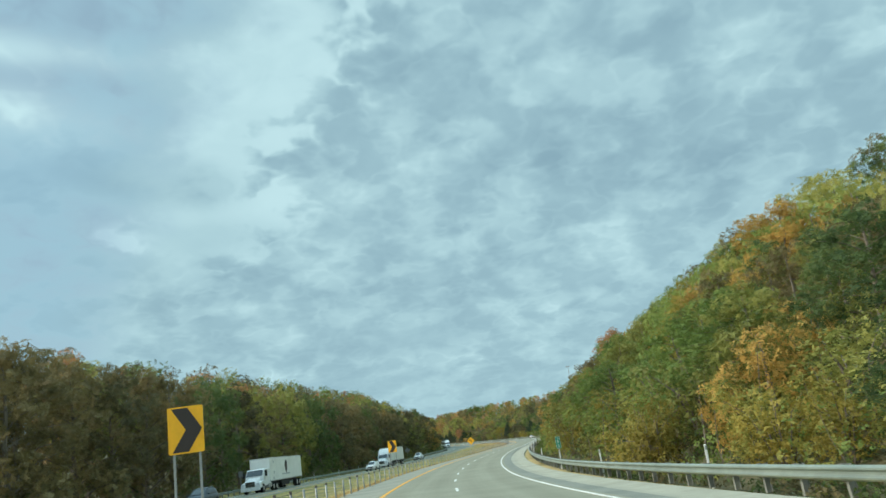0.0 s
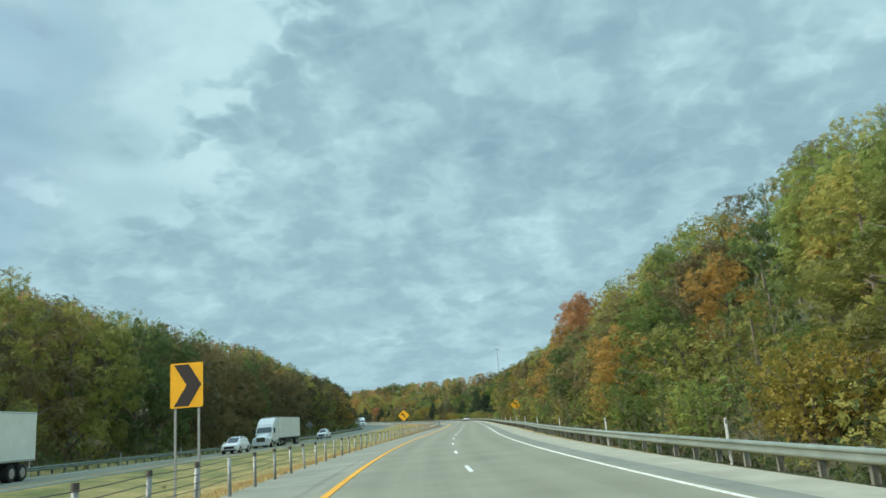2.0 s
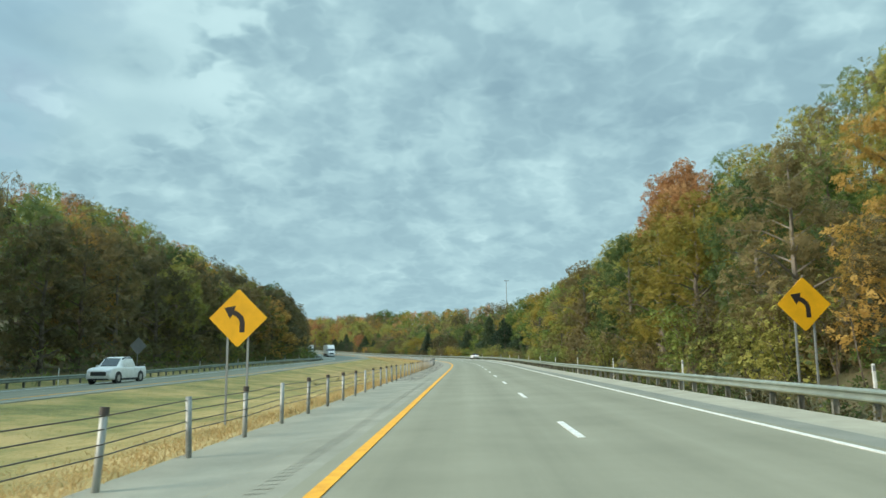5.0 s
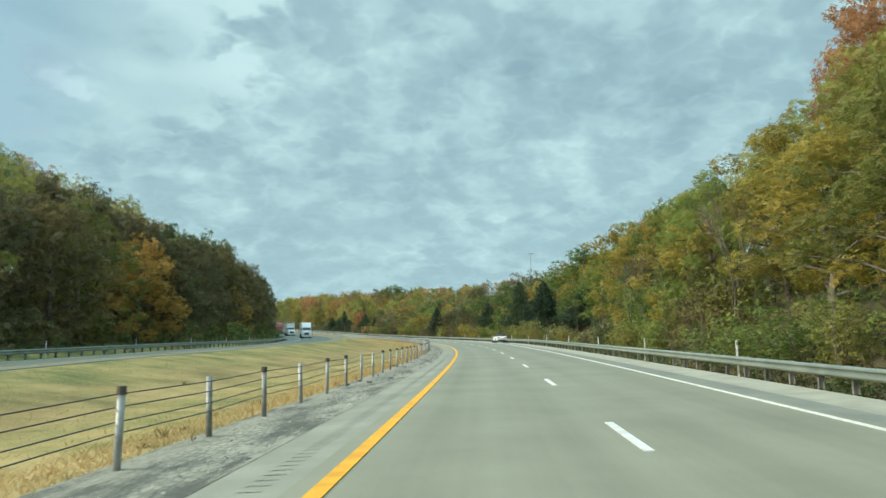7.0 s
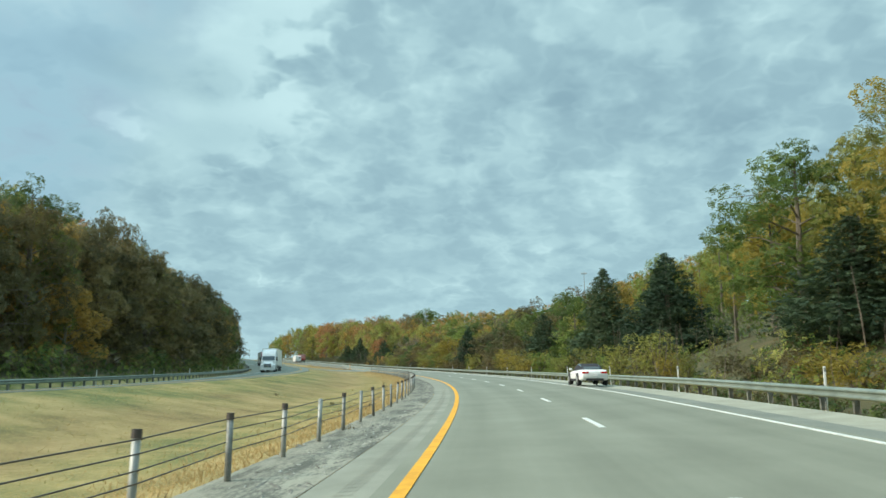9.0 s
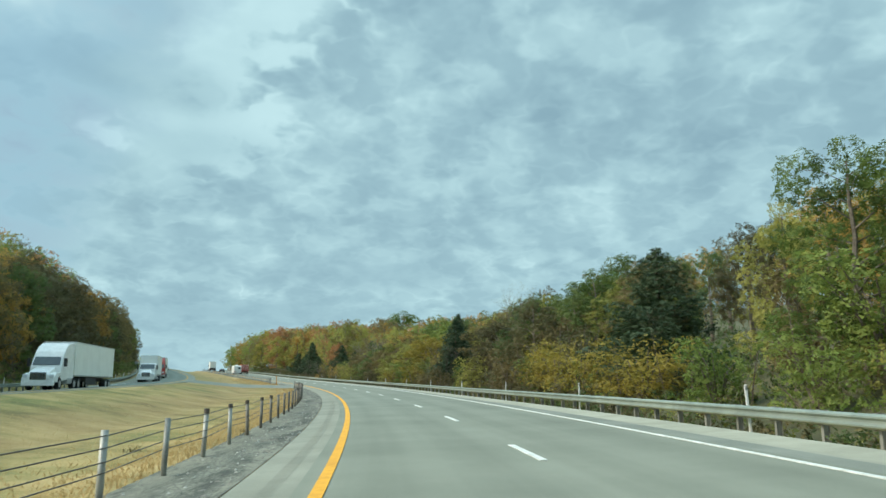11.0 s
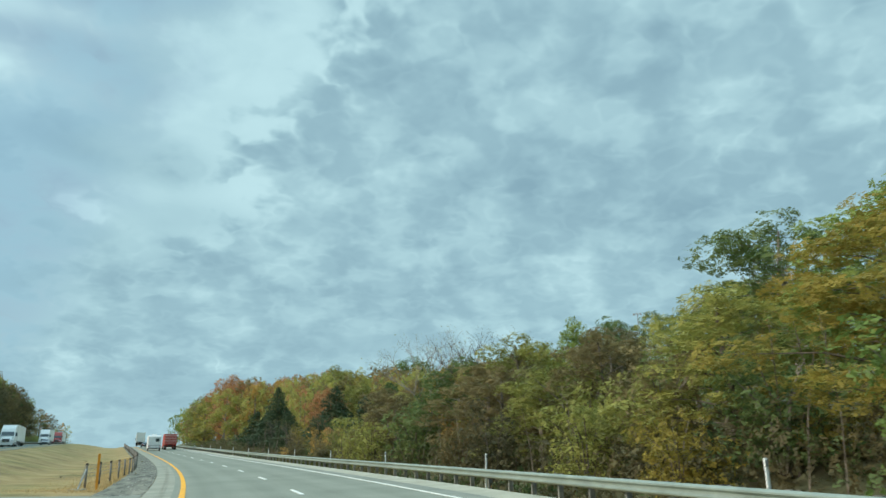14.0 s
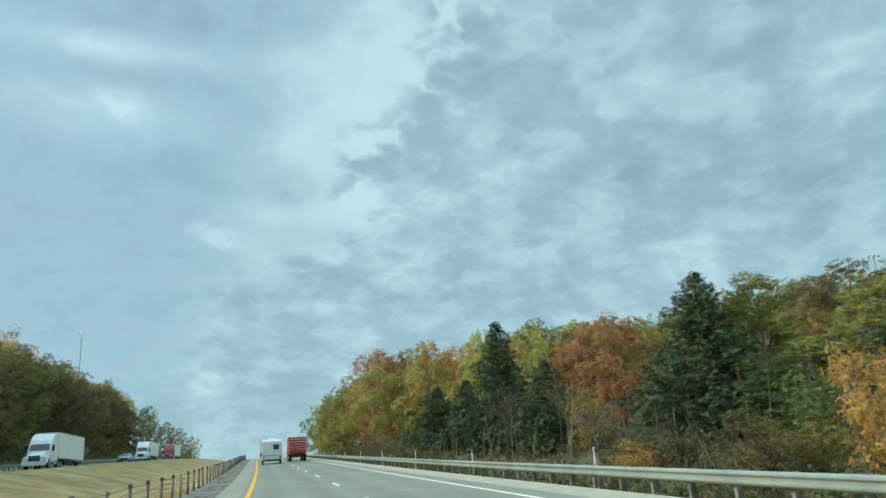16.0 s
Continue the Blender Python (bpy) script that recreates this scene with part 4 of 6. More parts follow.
def tree_row(kind, d0, s0, s1, step, mix, jitter=2.0, low=0.88, high=1.04):
    s = s0
    while s < s1:
        ss, dd = s + rnd.uniform(-2, 2), d0 + rnd.uniform(-jitter, jitter)
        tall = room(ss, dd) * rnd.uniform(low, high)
        mat = rnd.choice(mix or right_mix(ss))
        if tall > 3.0 and clear(ss, dd) and not cedar_sightline(ss, dd) and not (d0 > 0 and brushy(ss, dd)):
            k = min(tall / 12.6, 1.3)
            plant(kind, ss, dd, k, max(0.66, min(k, 1.15)) * rnd.uniform(0.95, 1.25), mat, label_of("near", mat), which=rnd.randrange(2))
        s += step * rnd.uniform(0.8, 1.2)


tree_row("near", 16.0, 8, 570, 7.2, None, 1.4)
tree_row("near", 21.5, 12, 570, 7.6, None)
LEFT_DARK = ["brown", "umber", "umber", "brown", "olive", "deep_green", "brown", "umber", "orange"]
tree_row("mid", -34.5, 40, 230, 6.6, LEFT_MIX, 1.2, 0.95, 1.15)
tree_row("mid", -35.2, 236, 326, 6.6, LEFT_DARK, 1.2, 0.95, 1.15)
tree_row("mid", -38.5, 330, 402, 6.4, LEFT_DARK, 1.0, 0.95, 1.15)
tree_row("mid", -35.8, 408, 740, 6.6, LEFT_DARK, 1.2, 0.95, 1.15)
tree_row("mid", -42.0, 60, 760, 7.4, LEFT_MIX, 2.0, 0.98, 1.15)
s = 6.0
while s < 540:
    mat = rnd.choice(["olive", "green", "gold", "olive"] if s < 130 else ["olive", "green", "brown", "green", "olive", "brown", "gold" if 380 < s < 410 or 440 < s < 480 else "deep_green", "umber" if s > 400 else "olive"])
    k = rnd.uniform(0.6, 1.2)
    dd = 13.2 + rnd.uniform(-0.6, 1.2)
    if 290 < s < 372 and cedar_sightline(s, dd):
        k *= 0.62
    if brushy(s, dd):
        k, mat = k * 0.55, rnd.choice(["umber", "brown", "deep_green"])
    if clear(s, dd, 2.2) and not 172 < s < 182 and not 55 < s < 64 and not (s > 400 and cedar_sightline(s, dd)):
        plant("shrub", s, dd, k, k * rnd.uniform(0.9, 1.3), mat, label_of("shrub", mat), "shrub", group="shrubs behind the guardrail")
    s += rnd.uniform(4.0, 9.0)


s = 10.0
while s < 570:
    mat = rnd.choice(["olive", "gold", "green", "olive"] if s < 130 else ["umber", "brown", "umber", "deep_green", "olive"] if 292 < s < 350 or 408 < s < 446 else ["olive", "green", "brown", "olive", "deep_green"] if s < 400 else ["brown", "brown", "deep_green", "olive", "umber"])
    ss, dd = s, 15.6 + rnd.uniform(-0.8, 2.4)
    k = rnd.uniform(0.9, 1.5)
    if room(ss, dd) > 5 and clear(ss, dd, 2.5) and not (ss > 290 and cedar_sightline(ss, dd)) and not brushy(ss, dd):
        plant("shrub", ss, dd, k, k * rnd.uniform(0.95, 1.3), mat, label_of("shrub", mat), "shrub", group="shrubs behind the guardrail")
    s += rnd.uniform(4.0, 7.0)


def deep_woods(name, rows, mix, label, seed):
    """The woods behind the first rows, where single trees cannot be told apart: stems and crowns, one mesh a colour."""
    rng = random.Random(seed)
    by, verts, faces = {m: [] for m in mix}, [], []
    for s0, s1, d0, d1, n, size in rows:
        for _ in range(n):
            s, d = rng.uniform(s0, s1), rng.uniform(d0, d1)
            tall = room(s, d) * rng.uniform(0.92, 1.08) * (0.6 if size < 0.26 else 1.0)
            if tall < 2.5 or not clear(s, d) or d > 0 and (cedar_sightline(s, d) or brushy(s, d)):
                continue
            low = max(0.0, tall - 17.0)
            tall = min(tall, 17.0)
            v = at(s, d)
            v.z += ground_h(s, d) + low
            m = rng.choice(mix if d < 0 else right_mix(s))
            wide = max(2.4, tall * rng.uniform(0.26, 0.36))
            tube(verts, faces, [v - Vector((0, 0, low + 0.5)), v + Vector((0, 0, tall * 0.85))], [0.2, 0.05], 4)
            for i in range(12):
                w, f = i * 2.4 + rng.uniform(-0.4, 0.4), 0.16 + 0.78 * (i + rng.random()) / 12
                q = wide * 0.72 * math.sin(math.pi * (0.2 + 0.72 * f)) * rng.uniform(0.7, 1.1)
                by[m].append((v + Vector((math.cos(w) * q, math.sin(w) * q, tall * f)), wide * rng.uniform(0.3, 0.46), size))
    for size in sorted({row[5] for row in rows}):
        for m in by:
            spots = [(p, r) for p, r, z in by[m] if z == size]
            if spots:
                count = int(len(spots) * (50 if size < 0.26 else 42 if size < 0.4 else 30 if size < 0.55 else 19))
                tagged(part(name, leaf_mesh(name, M[m], spots, count, size, seed), None), label, "woods", kind="stuff")
    tagged(part("far_stems", mesh_of("far_stems", verts, faces, M["bark"]), None), "bare stems standing in the woods", "woods", kind="stuff")


ALL_R = ["umber", "green", "olive", "gold", "orange", "brown", "deep_green", "rust"]
deep_woods("hillside_woods", [(8, 580, 14.5, 26, 130, 0.24), (404, 452, 15, 27, 46, 0.24), (14, 580, 26, 36, 150, 0.39), (40, 590, 36, 56, 170, 0.54), (80, 640, 56, 110, 170, 0.7), (570, 760, 15, 60, 130, 0.54), (600, 960, 60, 165, 150, 0.85), (760, 960, 14, 70, 70, 0.85)], ALL_R, "mixed green, olive and golden autumn woods on the hillside", 31)
deep_woods("far_side_woods", [(60, 660, -58, -46, 130, 0.54), (170, 470, -78, -54, 120, 0.54), (120, 700, -110, -58, 150, 0.75), (640, 960, -110, -36, 130, 0.8)], ["deep_green", "umber", "brown", "green", "rust", "olive"], "dark green and brown woods beyond the oncoming lanes", 32)


def undergrowth():
    """Weeds, brambles and saplings at the foot of the woods."""
    rng = random.Random(44)
    for m, n in (("olive", 470), ("green", 470), ("brown", 650), ("deep_green", 700)):
        spots = []
        for _ in range(n):
            s, d = rng.uniform(4, 404 if m in ("olive", "green") else 480 if m == "brown" else 700), rng.choice((rng.uniform(11.5, 14.0), rng.uniform(13.5, 17), rng.uniform(15, 24)))
            v = at(s, d)
            h = rng.uniform(0.4, 2.2) if d > 13.5 and not brushy(s, d) and not (s > 290 and cedar_sightline(s, d)) else rng.uniform(0.0, 0.45) if d < 13.5 else rng.uniform(0.2, 1.0) if s < 400 or brushy(s, d) else rng.uniform(0.0, 0.45)
            v.z += ground_h(s, d) + h * 0.45
            spots.append((v, 0.5 + h * 0.55))
        tagged(part("undergrowth", leaf_mesh("undergrowth", M[m], spots, n * 34, 0.19, 44), None), "tangled weeds and brambles at the foot of the woods", "undergrowth", kind="stuff")
        spots = []
        for _ in range(n // 2):
            s, d = rng.uniform(60, 860), rng.uniform(-40, -30.3)
            v = at(s, d)
            h = rng.uniform(0.3, 3.0)
            v.z += ground_h(s, d) + h * 0.5
            spots.append((v, 0.7 + h * 0.5))
        tagged(part("undergrowth", leaf_mesh("undergrowth", M[m if m != "olive" else "deep_green"], spots, n * 14, 0.28, 45), None), "tangled weeds under the trees beyond the oncoming lanes", "undergrowth", kind="stuff")
    spots = []
    for _ in range(800):
        s, d = rng.uniform(385, 640), rng.uniform(11.7, 17.5)
        v = at(s, d)
        h = rng.uniform(0.1, 0.5) if d < 13 or s > 500 and cedar_sightline(s, d) else rng.uniform(0.4, 0.9 if brushy(s, d) else 1.8)
        v.z += ground_h(s, d) + h * 0.4
        spots.append((v, 0.5 + h * 0.5))
    tagged(part("undergrowth", leaf_mesh("undergrowth", M["umber"], spots, 30000, 0.18, 46), None), "dark brown brush at the foot of the woods", "undergrowth", kind="stuff")
    for m, n in (("deep_green", 700), ("umber", 700), ("brown", 300)):
        spots = []
        for _ in range(n):
            s, d = rng.uniform(2, 600), rng.uniform(10.9, 12.6)
            v = at(s, d)
            h = rng.uniform(0.12, 0.42)
            v.z += ground_h(s, d) + h * 0.4
            spots.append((v, 0.3 + h * 0.5))
        tagged(part("undergrowth", leaf_mesh("undergrowth", M[m], spots, n * 26, 0.12, 47), None), "low dark weeds under the guardrail", "undergrowth", kind="stuff")
    # bare stems and twigs standing in the weeds
    verts, faces = [], []
    for _ in range(700):
        s, d = rng.uniform(4, 600), rng.uniform(12.5, 19)
        v = at(s, d)
        v.z += ground_h(s, d) - 0.2
        tip = v + Vector((rng.gauss(0, 0.5), rng.gauss(0, 0.5), rng.uniform(1.2, 4.5)))
        r = rng.uniform(0.012, 0.04)
        tube(verts, faces, [v, v.lerp(tip, 0.5) + Vector((rng.gauss(0, 0.1), rng.gauss(0, 0.1), 0)), tip], [r, r * 0.7, r * 0.3], 3)
    tagged(part("saplings", mesh_of("saplings", verts, faces, M["bark"]), None), "thin dark saplings and bare stems among the weeds", "undergrowth", kind="stuff")


undergrowth()

SAY = {"cedar": "dark green cedar with a pointed uneven crown", "bare": "nearly leafless tree with bare forking branches"}
for n, (kind, mat, s, d, top, wide) in enumerate(SINGLE):
    full = {"cedar": 11.0, "near": 12.6, "shrub": 3.2, "bare": 0.0}[kind] or max(v.co.z for v in STOCK["bare"][n % 2][0].vertices)
    plant(kind, s, d, (top - ground_h(s, d)) / full, wide, mat, SAY.get(kind) or label_of(kind, mat), "shrub" if kind == "shrub" else "tree", which=n, group="shrubs behind the guardrail" if kind == "shrub" else "roadside woods")


# ---- guardrails ----
def w_beam(s0, s1, d, h, face):
    """One length of W-shaped steel beam along the road; face: the side that it turns to."""
    prof = [(0.0, 0.155), (0.02, 0.15), (0.075, 0.11), (0.08, 0.075), (0.015, 0.02), (0.015, -0.02), (0.08, -0.075), (0.075, -0.11), (0.02, -0.15), (0.0, -0.155)]
    prof = prof + [(x - 0.008, z) for x, z in reversed(prof)]
    verts, faces, w = [], [], len(prof)
    ss = np.linspace(s0, s1, 4)
    for s in ss:
        o = far_road(s, d) if d < -15 else 0
        verts += [at(s, d - face * x, h + z + o) for x, z in prof]
    for i in range(3):
        for k in range(w):
            k2 = (k + 1) % w
            faces.append((i * w + k, i * w + k2, (i + 1) * w + k2, (i + 1) * w + k))
    faces += [tuple(range(w)), tuple(reversed(range(3 * w, 4 * w)))]
    return mesh_of("beam", verts, faces, M["steel"])


def i_post(tall):
    bm = bmesh.new()
    box(bm, (-0.05, -0.076, -0.7), (0.05, -0.068, tall))
    box(bm, (-0.05, 0.068, -0.7), (0.05, 0.076, tall))
    box(bm, (-0.004, -0.068, -0.7), (0.004, 0.068, tall))
    me = bpy.data.meshes.new("post")
    bm.to_mesh(me), bm.free()
    me.materials.append(M["post_steel"])
    return me


POST = i_post(0.0)
bm = box(bmesh.new(), (-0.045, -0.075, -0.17), (0.045, 0.075, 0.17), 0.008)
BLOCK = bpy.data.meshes.new("spacer_block")
bm.to_mesh(BLOCK), bm.free()
BLOCK.materials.append(M["timber"])


def guardrail(d, h, face, s0, s1, picked, label):
    rail = empty_at("guardrail", Matrix.Identity(4), label, "guardrail")
    s = s0
    while s < s1:
        part("beam", w_beam(s, s + 7.64, d, h - 0.155, face), rail)
        s += 7.62
    rest_v, rest_f = [], []
    n = 0
    for s in np.arange(s0, s1, 1.905):
        o = far_road(s, d) if d < -15 else 0
        m = stand(s, d + face * 0.19, h + o, 90)
        if picked[0] <= s < picked[1] and n < 290:
            part("post", POST, rail, m=m)
            part("spacer_block", BLOCK, rail, m=stand(s, d + face * 0.08, h - 0.16 + o))
            n += 1
        else:
            first = len(rest_v)
            rest_v += [m @ v.co for v in POST.vertices]
            rest_f += [tuple(first + q for q in p.vertices) for p in POST.polygons]
    tagged(part("post", mesh_of("far_posts", rest_v, rest_f, M["post_steel"]), rail), kind="stuff")
    return rail


RAIL_D, RAIL_H = 10.6, 0.49
guardrail(RAIL_D, RAIL_H, 1, 2.0, 760.0, (2.0, 545.0), "galvanised steel W-beam guardrail on steel posts")
guardrail(-28.7, 0.68, -1, 40.0, 760.0, (150.0, 520.0), "galvanised steel guardrail along the oncoming lanes")

# marker posts behind the guardrail
bm = box(bmesh.new(), (-0.036, -0.018, -0.75), (0.036, 0.018, 0.54), 0.012)
MARK = bpy.data.meshes.new("blade")
bm.to_mesh(MARK), bm.free()
MARK.materials.append(M["marker"])
bm = box(bmesh.new(), (-0.029, -0.026, 0.38), (0.029, -0.0185, 0.5), 0.003)
GLINT = bpy.data.meshes.new("reflector")
bm.to_mesh(GLINT), bm.free()
GLINT.materials.append(M["sign_back"])
MARKS = [68.3 + 15.05 * i for i in range(-4, 11)] + [248.9 + 14.95 * i for i in range(-1, 8)] + [386.4 + 15.1 * i for i in range(-1, 24)]
for i, s in enumerate(MARKS):
    ob = empty_at("marker_post", stand(s, RAIL_D + 0.3, RAIL_H, 0) @ pose(0, 0, 0, rnd.uniform(-3, 3), rnd.uniform(-2, 2), 0), "slim white marker post standing at the guardrail", "marker post", "marker posts along the guardrail")
    part("blade", MARK, ob)
    part("reflector", GLINT, ob, label="small grey reflector")
for s in np.arange(60, 620, 15.24):
    ob = empty_at("marker_post", stand(s, -29.1, 0.68 + far_road(s, -29.1)), "slim white marker post by the oncoming lanes", "marker post", "marker posts by the oncoming lanes")
    part("blade", MARK, ob)
    part("reflector", GLINT, ob, label="small grey reflector")


# ---- cable barrier in the median ----
def cable_barrier(first, count, flare, label):
    """A run of posts and ropes; flare: how far its start swings off into the median."""
    thing = empty_at("cable_barrier", Matrix.Identity(4), label, "cable barrier", "cable barriers")
    verts, faces = [], []
    tube(verts, faces, [Vector((0, 0, -0.4)), Vector((0, 0, 0.98))], [0.05, 0.05], 12)
    post = mesh_of("post", verts, faces, M["tube_steel"], True)
    dull = mesh_of("post", verts, faces, M["darker_tube"], True)
    bm = bmesh.new()
    bmesh.ops.create_cone(bm, cap_ends=True, segments=12, radius1=0.062, radius2=0.057, depth=0.1, matrix=Matrix.Translation((0, 0, 0.97)))
    cap = bpy.data.meshes.new("cap")
    bm.to_mesh(cap), bm.free()
    cap.materials.append(M["dark"])
    rng = random.Random(9)
    stations = [first + 3.072 * i for i in range(count)]

    def away(s):
        return -2.85 - flare * max(0.0, 1 - (s - first) / 24) ** 2

    for s in stations:
        # posts from 372 m on are a darker brown
        p = part("post", post if s < 372 else dull, thing, m=stand(s, away(s), -0.05) @ pose(0, 0, 0, rng.gauss(0, 1.8), rng.gauss(0, 1.5), 0))
        if rng.random() < 0.6:
            part("cap", cap, p)
    ends = (stations[0] - 2.6, stations[-1] + 2.6)
    for h in (0.92, 0.76, 0.58, 0.44):
        verts, faces = [], []
        path = [at(ends[0], away(stations[0]), -0.05)] + [at(s, away(s) + (0.06 if k % 2 else -0.06), -0.05 + h - (0.012 if k % 2 else 0)) for k, s in enumerate(stations)] + [at(ends[1], -2.85, -0.05)]
        tube(verts, faces, path, [0.0095] * len(path), 5)
        part("cable", mesh_of("cable", verts, faces, M["cable"]), thing, label="taut dark wire rope")
    for e, s in ((ends[0], stations[0]), (ends[1], stations[-1])):
        bm = box(bmesh.new(), (-0.3, -0.45, -0.4), (0.3, 0.45, 0.06), 0.02)
        part("anchor_block", bm, thing, M["concrete"], "concrete anchor block", stand(e, away(s), -0.07))
        verts, faces = [], []
        tube(verts, faces, [at(e, away(s), -0.05), at(s, away(s), 0.72)], [0.035, 0.035], 6)
        part("brace", mesh_of("brace", verts, faces, M["tube_steel"]), thing)


cable_barrier(21.14, 141, 0.0, "four-strand cable barrier on steel posts in the median")
cable_barrier(487.5, 72, 1.3, "cable barrier on steel posts starting beyond the crossover")

# ---- lane dashes ----
def dashes(d, phase, s0, s1, label, o=False):
    s = s0 + (phase - s0) % 12.192
    while s < s1:
        verts, faces = [], []
        for q in np.linspace(s - 3.05, s, 3):
            w = far_road(q, d) if o else 0
            verts += [at(q, d - 0.065, 0.002 + w), at(q, d - 0.065, 0.018 + w), at(q, d + 0.065, 0.018 + w), at(q, d + 0.065, 0.002 + w)]
        for i in range(2):
            faces += [(i * 4 + k, i * 4 + k + 1, i * 4 + k + 5, i * 4 + k + 4) for k in range(3)]
        faces += [(3, 2, 1, 0), (8, 9, 10, 11)]
        tagged(part("lane_dash", mesh_of("lane_dash", verts, faces, M["white"]), None), label, "road marking", "lane dashes", kind="structure")
        s += 12.192


dashes(3.66, 1.954, -10, 720, "white painted lane dash on the asphalt")
dashes(-21.6, 5.0, 60, 700, "white painted lane dash of the oncoming lanes", True)


# ---- rumble strip, stones and dry grass at the edge ----
def rumble_strip(s0, s1):
    verts, faces = [], []
    for s in np.arange(s0, s1, 0.31):
        n = len(verts)
        verts += [at(s, -0.86, -0.009), at(s, -0.6, -0.002), at(s + 0.045, -0.6, -0.002), at(s + 0.045, -0.86, -0.009)]
        faces.append((n, n + 1, n + 2, n + 3))
    tagged(part("rumble_strip", mesh_of("rumble_strip", verts, faces, M["shoulder"]), None), "row of ground rumble grooves in the shoulder", "rumble strip", kind="stuff")


rumble_strip(0, 540)


def loose_stones(s0, s1, n):
    rng = random.Random(77)
    verts, faces = [], []
    for _ in range(n):
        s, d = rng.uniform(s0, s1), rng.choice((rng.uniform(-3.3, -2.0), rng.gauss(-1.55, 0.12), rng.gauss(-1.9, 0.35)))
        c, r = at(s, d, -0.04), rng.uniform(0.01, 0.035) * (1.8 if rng.random() < 0.1 else 1)
        k = len(verts)
        for a in range(5):
            w = a * 1.257 + rng.uniform(-0.3, 0.3)
            verts.append(c + Vector((math.cos(w) * r * rng.uniform(0.7, 1.5), math.sin(w) * r * rng.uniform(0.7, 1.5), -0.01)))
        verts.append(c + Vector((rng.uniform(-0.3, 0.3) * r, rng.uniform(-0.3, 0.3) * r, r * rng.uniform(0.4, 0.9))))
        faces += [(k + a, k + (a + 1) % 5, k + 5) for a in range(5)]
    tagged(part("loose_stones", mesh_of("loose_stones", verts, faces, M["rubble"]), None), "loose broken stones on the verge", "stones", kind="stuff")


loose_stones(200, 540, 2400)


def broken_edge(s0, s1, n):
    """Dark crumbled asphalt lying along the edge of the shoulder."""
    rng = random.Random(78)
    verts, faces = [], []
    for _ in range(n):
        s, d = rng.uniform(s0, s1), rng.choice((rng.gauss(-1.5, 0.06), rng.gauss(-1.75, 0.2), rng.gauss(-2.3, 0.4)))
        c, long, w = at(s, d, -0.045), rng.uniform(0.05, 0.2) * (4 if rng.random() < 0.12 else 1), rng.uniform(0.03, 0.1) * (2 if rng.random() < 0.1 else 1)
        turn = radians(heading(s)) + rng.gauss(0, 0.9)
        ax, ay = Vector((-math.sin(turn), math.cos(turn), 0)), Vector((math.cos(turn), math.sin(turn), 0))
        k = len(verts)
        for i in range(7):
            q = i * 0.898
            verts.append(c + ax * math.cos(q) * long * rng.uniform(0.5, 1.1) + ay * math.sin(q) * w * rng.uniform(0.5, 1.2) - Vector((0, 0, 0.01)))
        verts.append(c + Vector((0, 0, rng.uniform(0.012, 0.03))))
        faces += [(k + i, k + (i + 1) % 7, k + 7) for i in range(7)]
    tagged(part("broken_asphalt", mesh_of("broken_asphalt", verts, faces, M["crumbled"]), None), "dark crumbled asphalt along the edge of the shoulder", "rubble", kind="stuff")


broken_edge(203, 560, 2000)


def sunken_patch(s0, s1, d0, d1):
    """A dark worn-out patch with a ragged outline in the verge."""
    rng = random.Random(80)
    verts, faces = [at((s0 + s1) / 2, (d0 + d1) / 2, -0.03)], []
    for i in range(18):
        w, q = i * math.tau / 18, rng.uniform(0.6, 1.05)
        verts.append(at((s0 + s1) / 2 + math.cos(w) * q * (s1 - s0) / 2, (d0 + d1) / 2 + math.sin(w) * q * (d1 - d0) / 2, -0.034))
        faces.append((0, i + 1, (i + 1) % 18 + 1))
    tagged(part("asphalt_patch", mesh_of("asphalt_patch", verts, faces, M["crumbled"]), None), "dark worn patch of asphalt in the verge", "pavement", kind="structure")


for span in ((399.3, 402.4, -2.3, -1.42), (404.2, 405.2, -1.9, -1.42), (424.0, 431.0, -2.1, -1.45)):
    sunken_patch(*span)
CHUNK = bpy.data.meshes.new("asphalt_chunk")
bm = box(bmesh.new(), (-0.045, -0.09, -0.03), (0.045, 0.09, 0.03), 0.015)
bm.to_mesh(CHUNK), bm.free()
CHUNK.materials.append(M["crumbled"])
for s, d, turn in ((246.0, -2.9, 20), (248.0, -2.84, -35), (247.2, -2.35, 70), (249.6, -1.9, 50), (252.0, -2.7, 10)):
    tagged(part("asphalt_chunk", CHUNK, None, m=stand(s, d, -0.01, turn)), "dark chunk of broken asphalt lying on the verge", "rubble", "chunks on the verge")


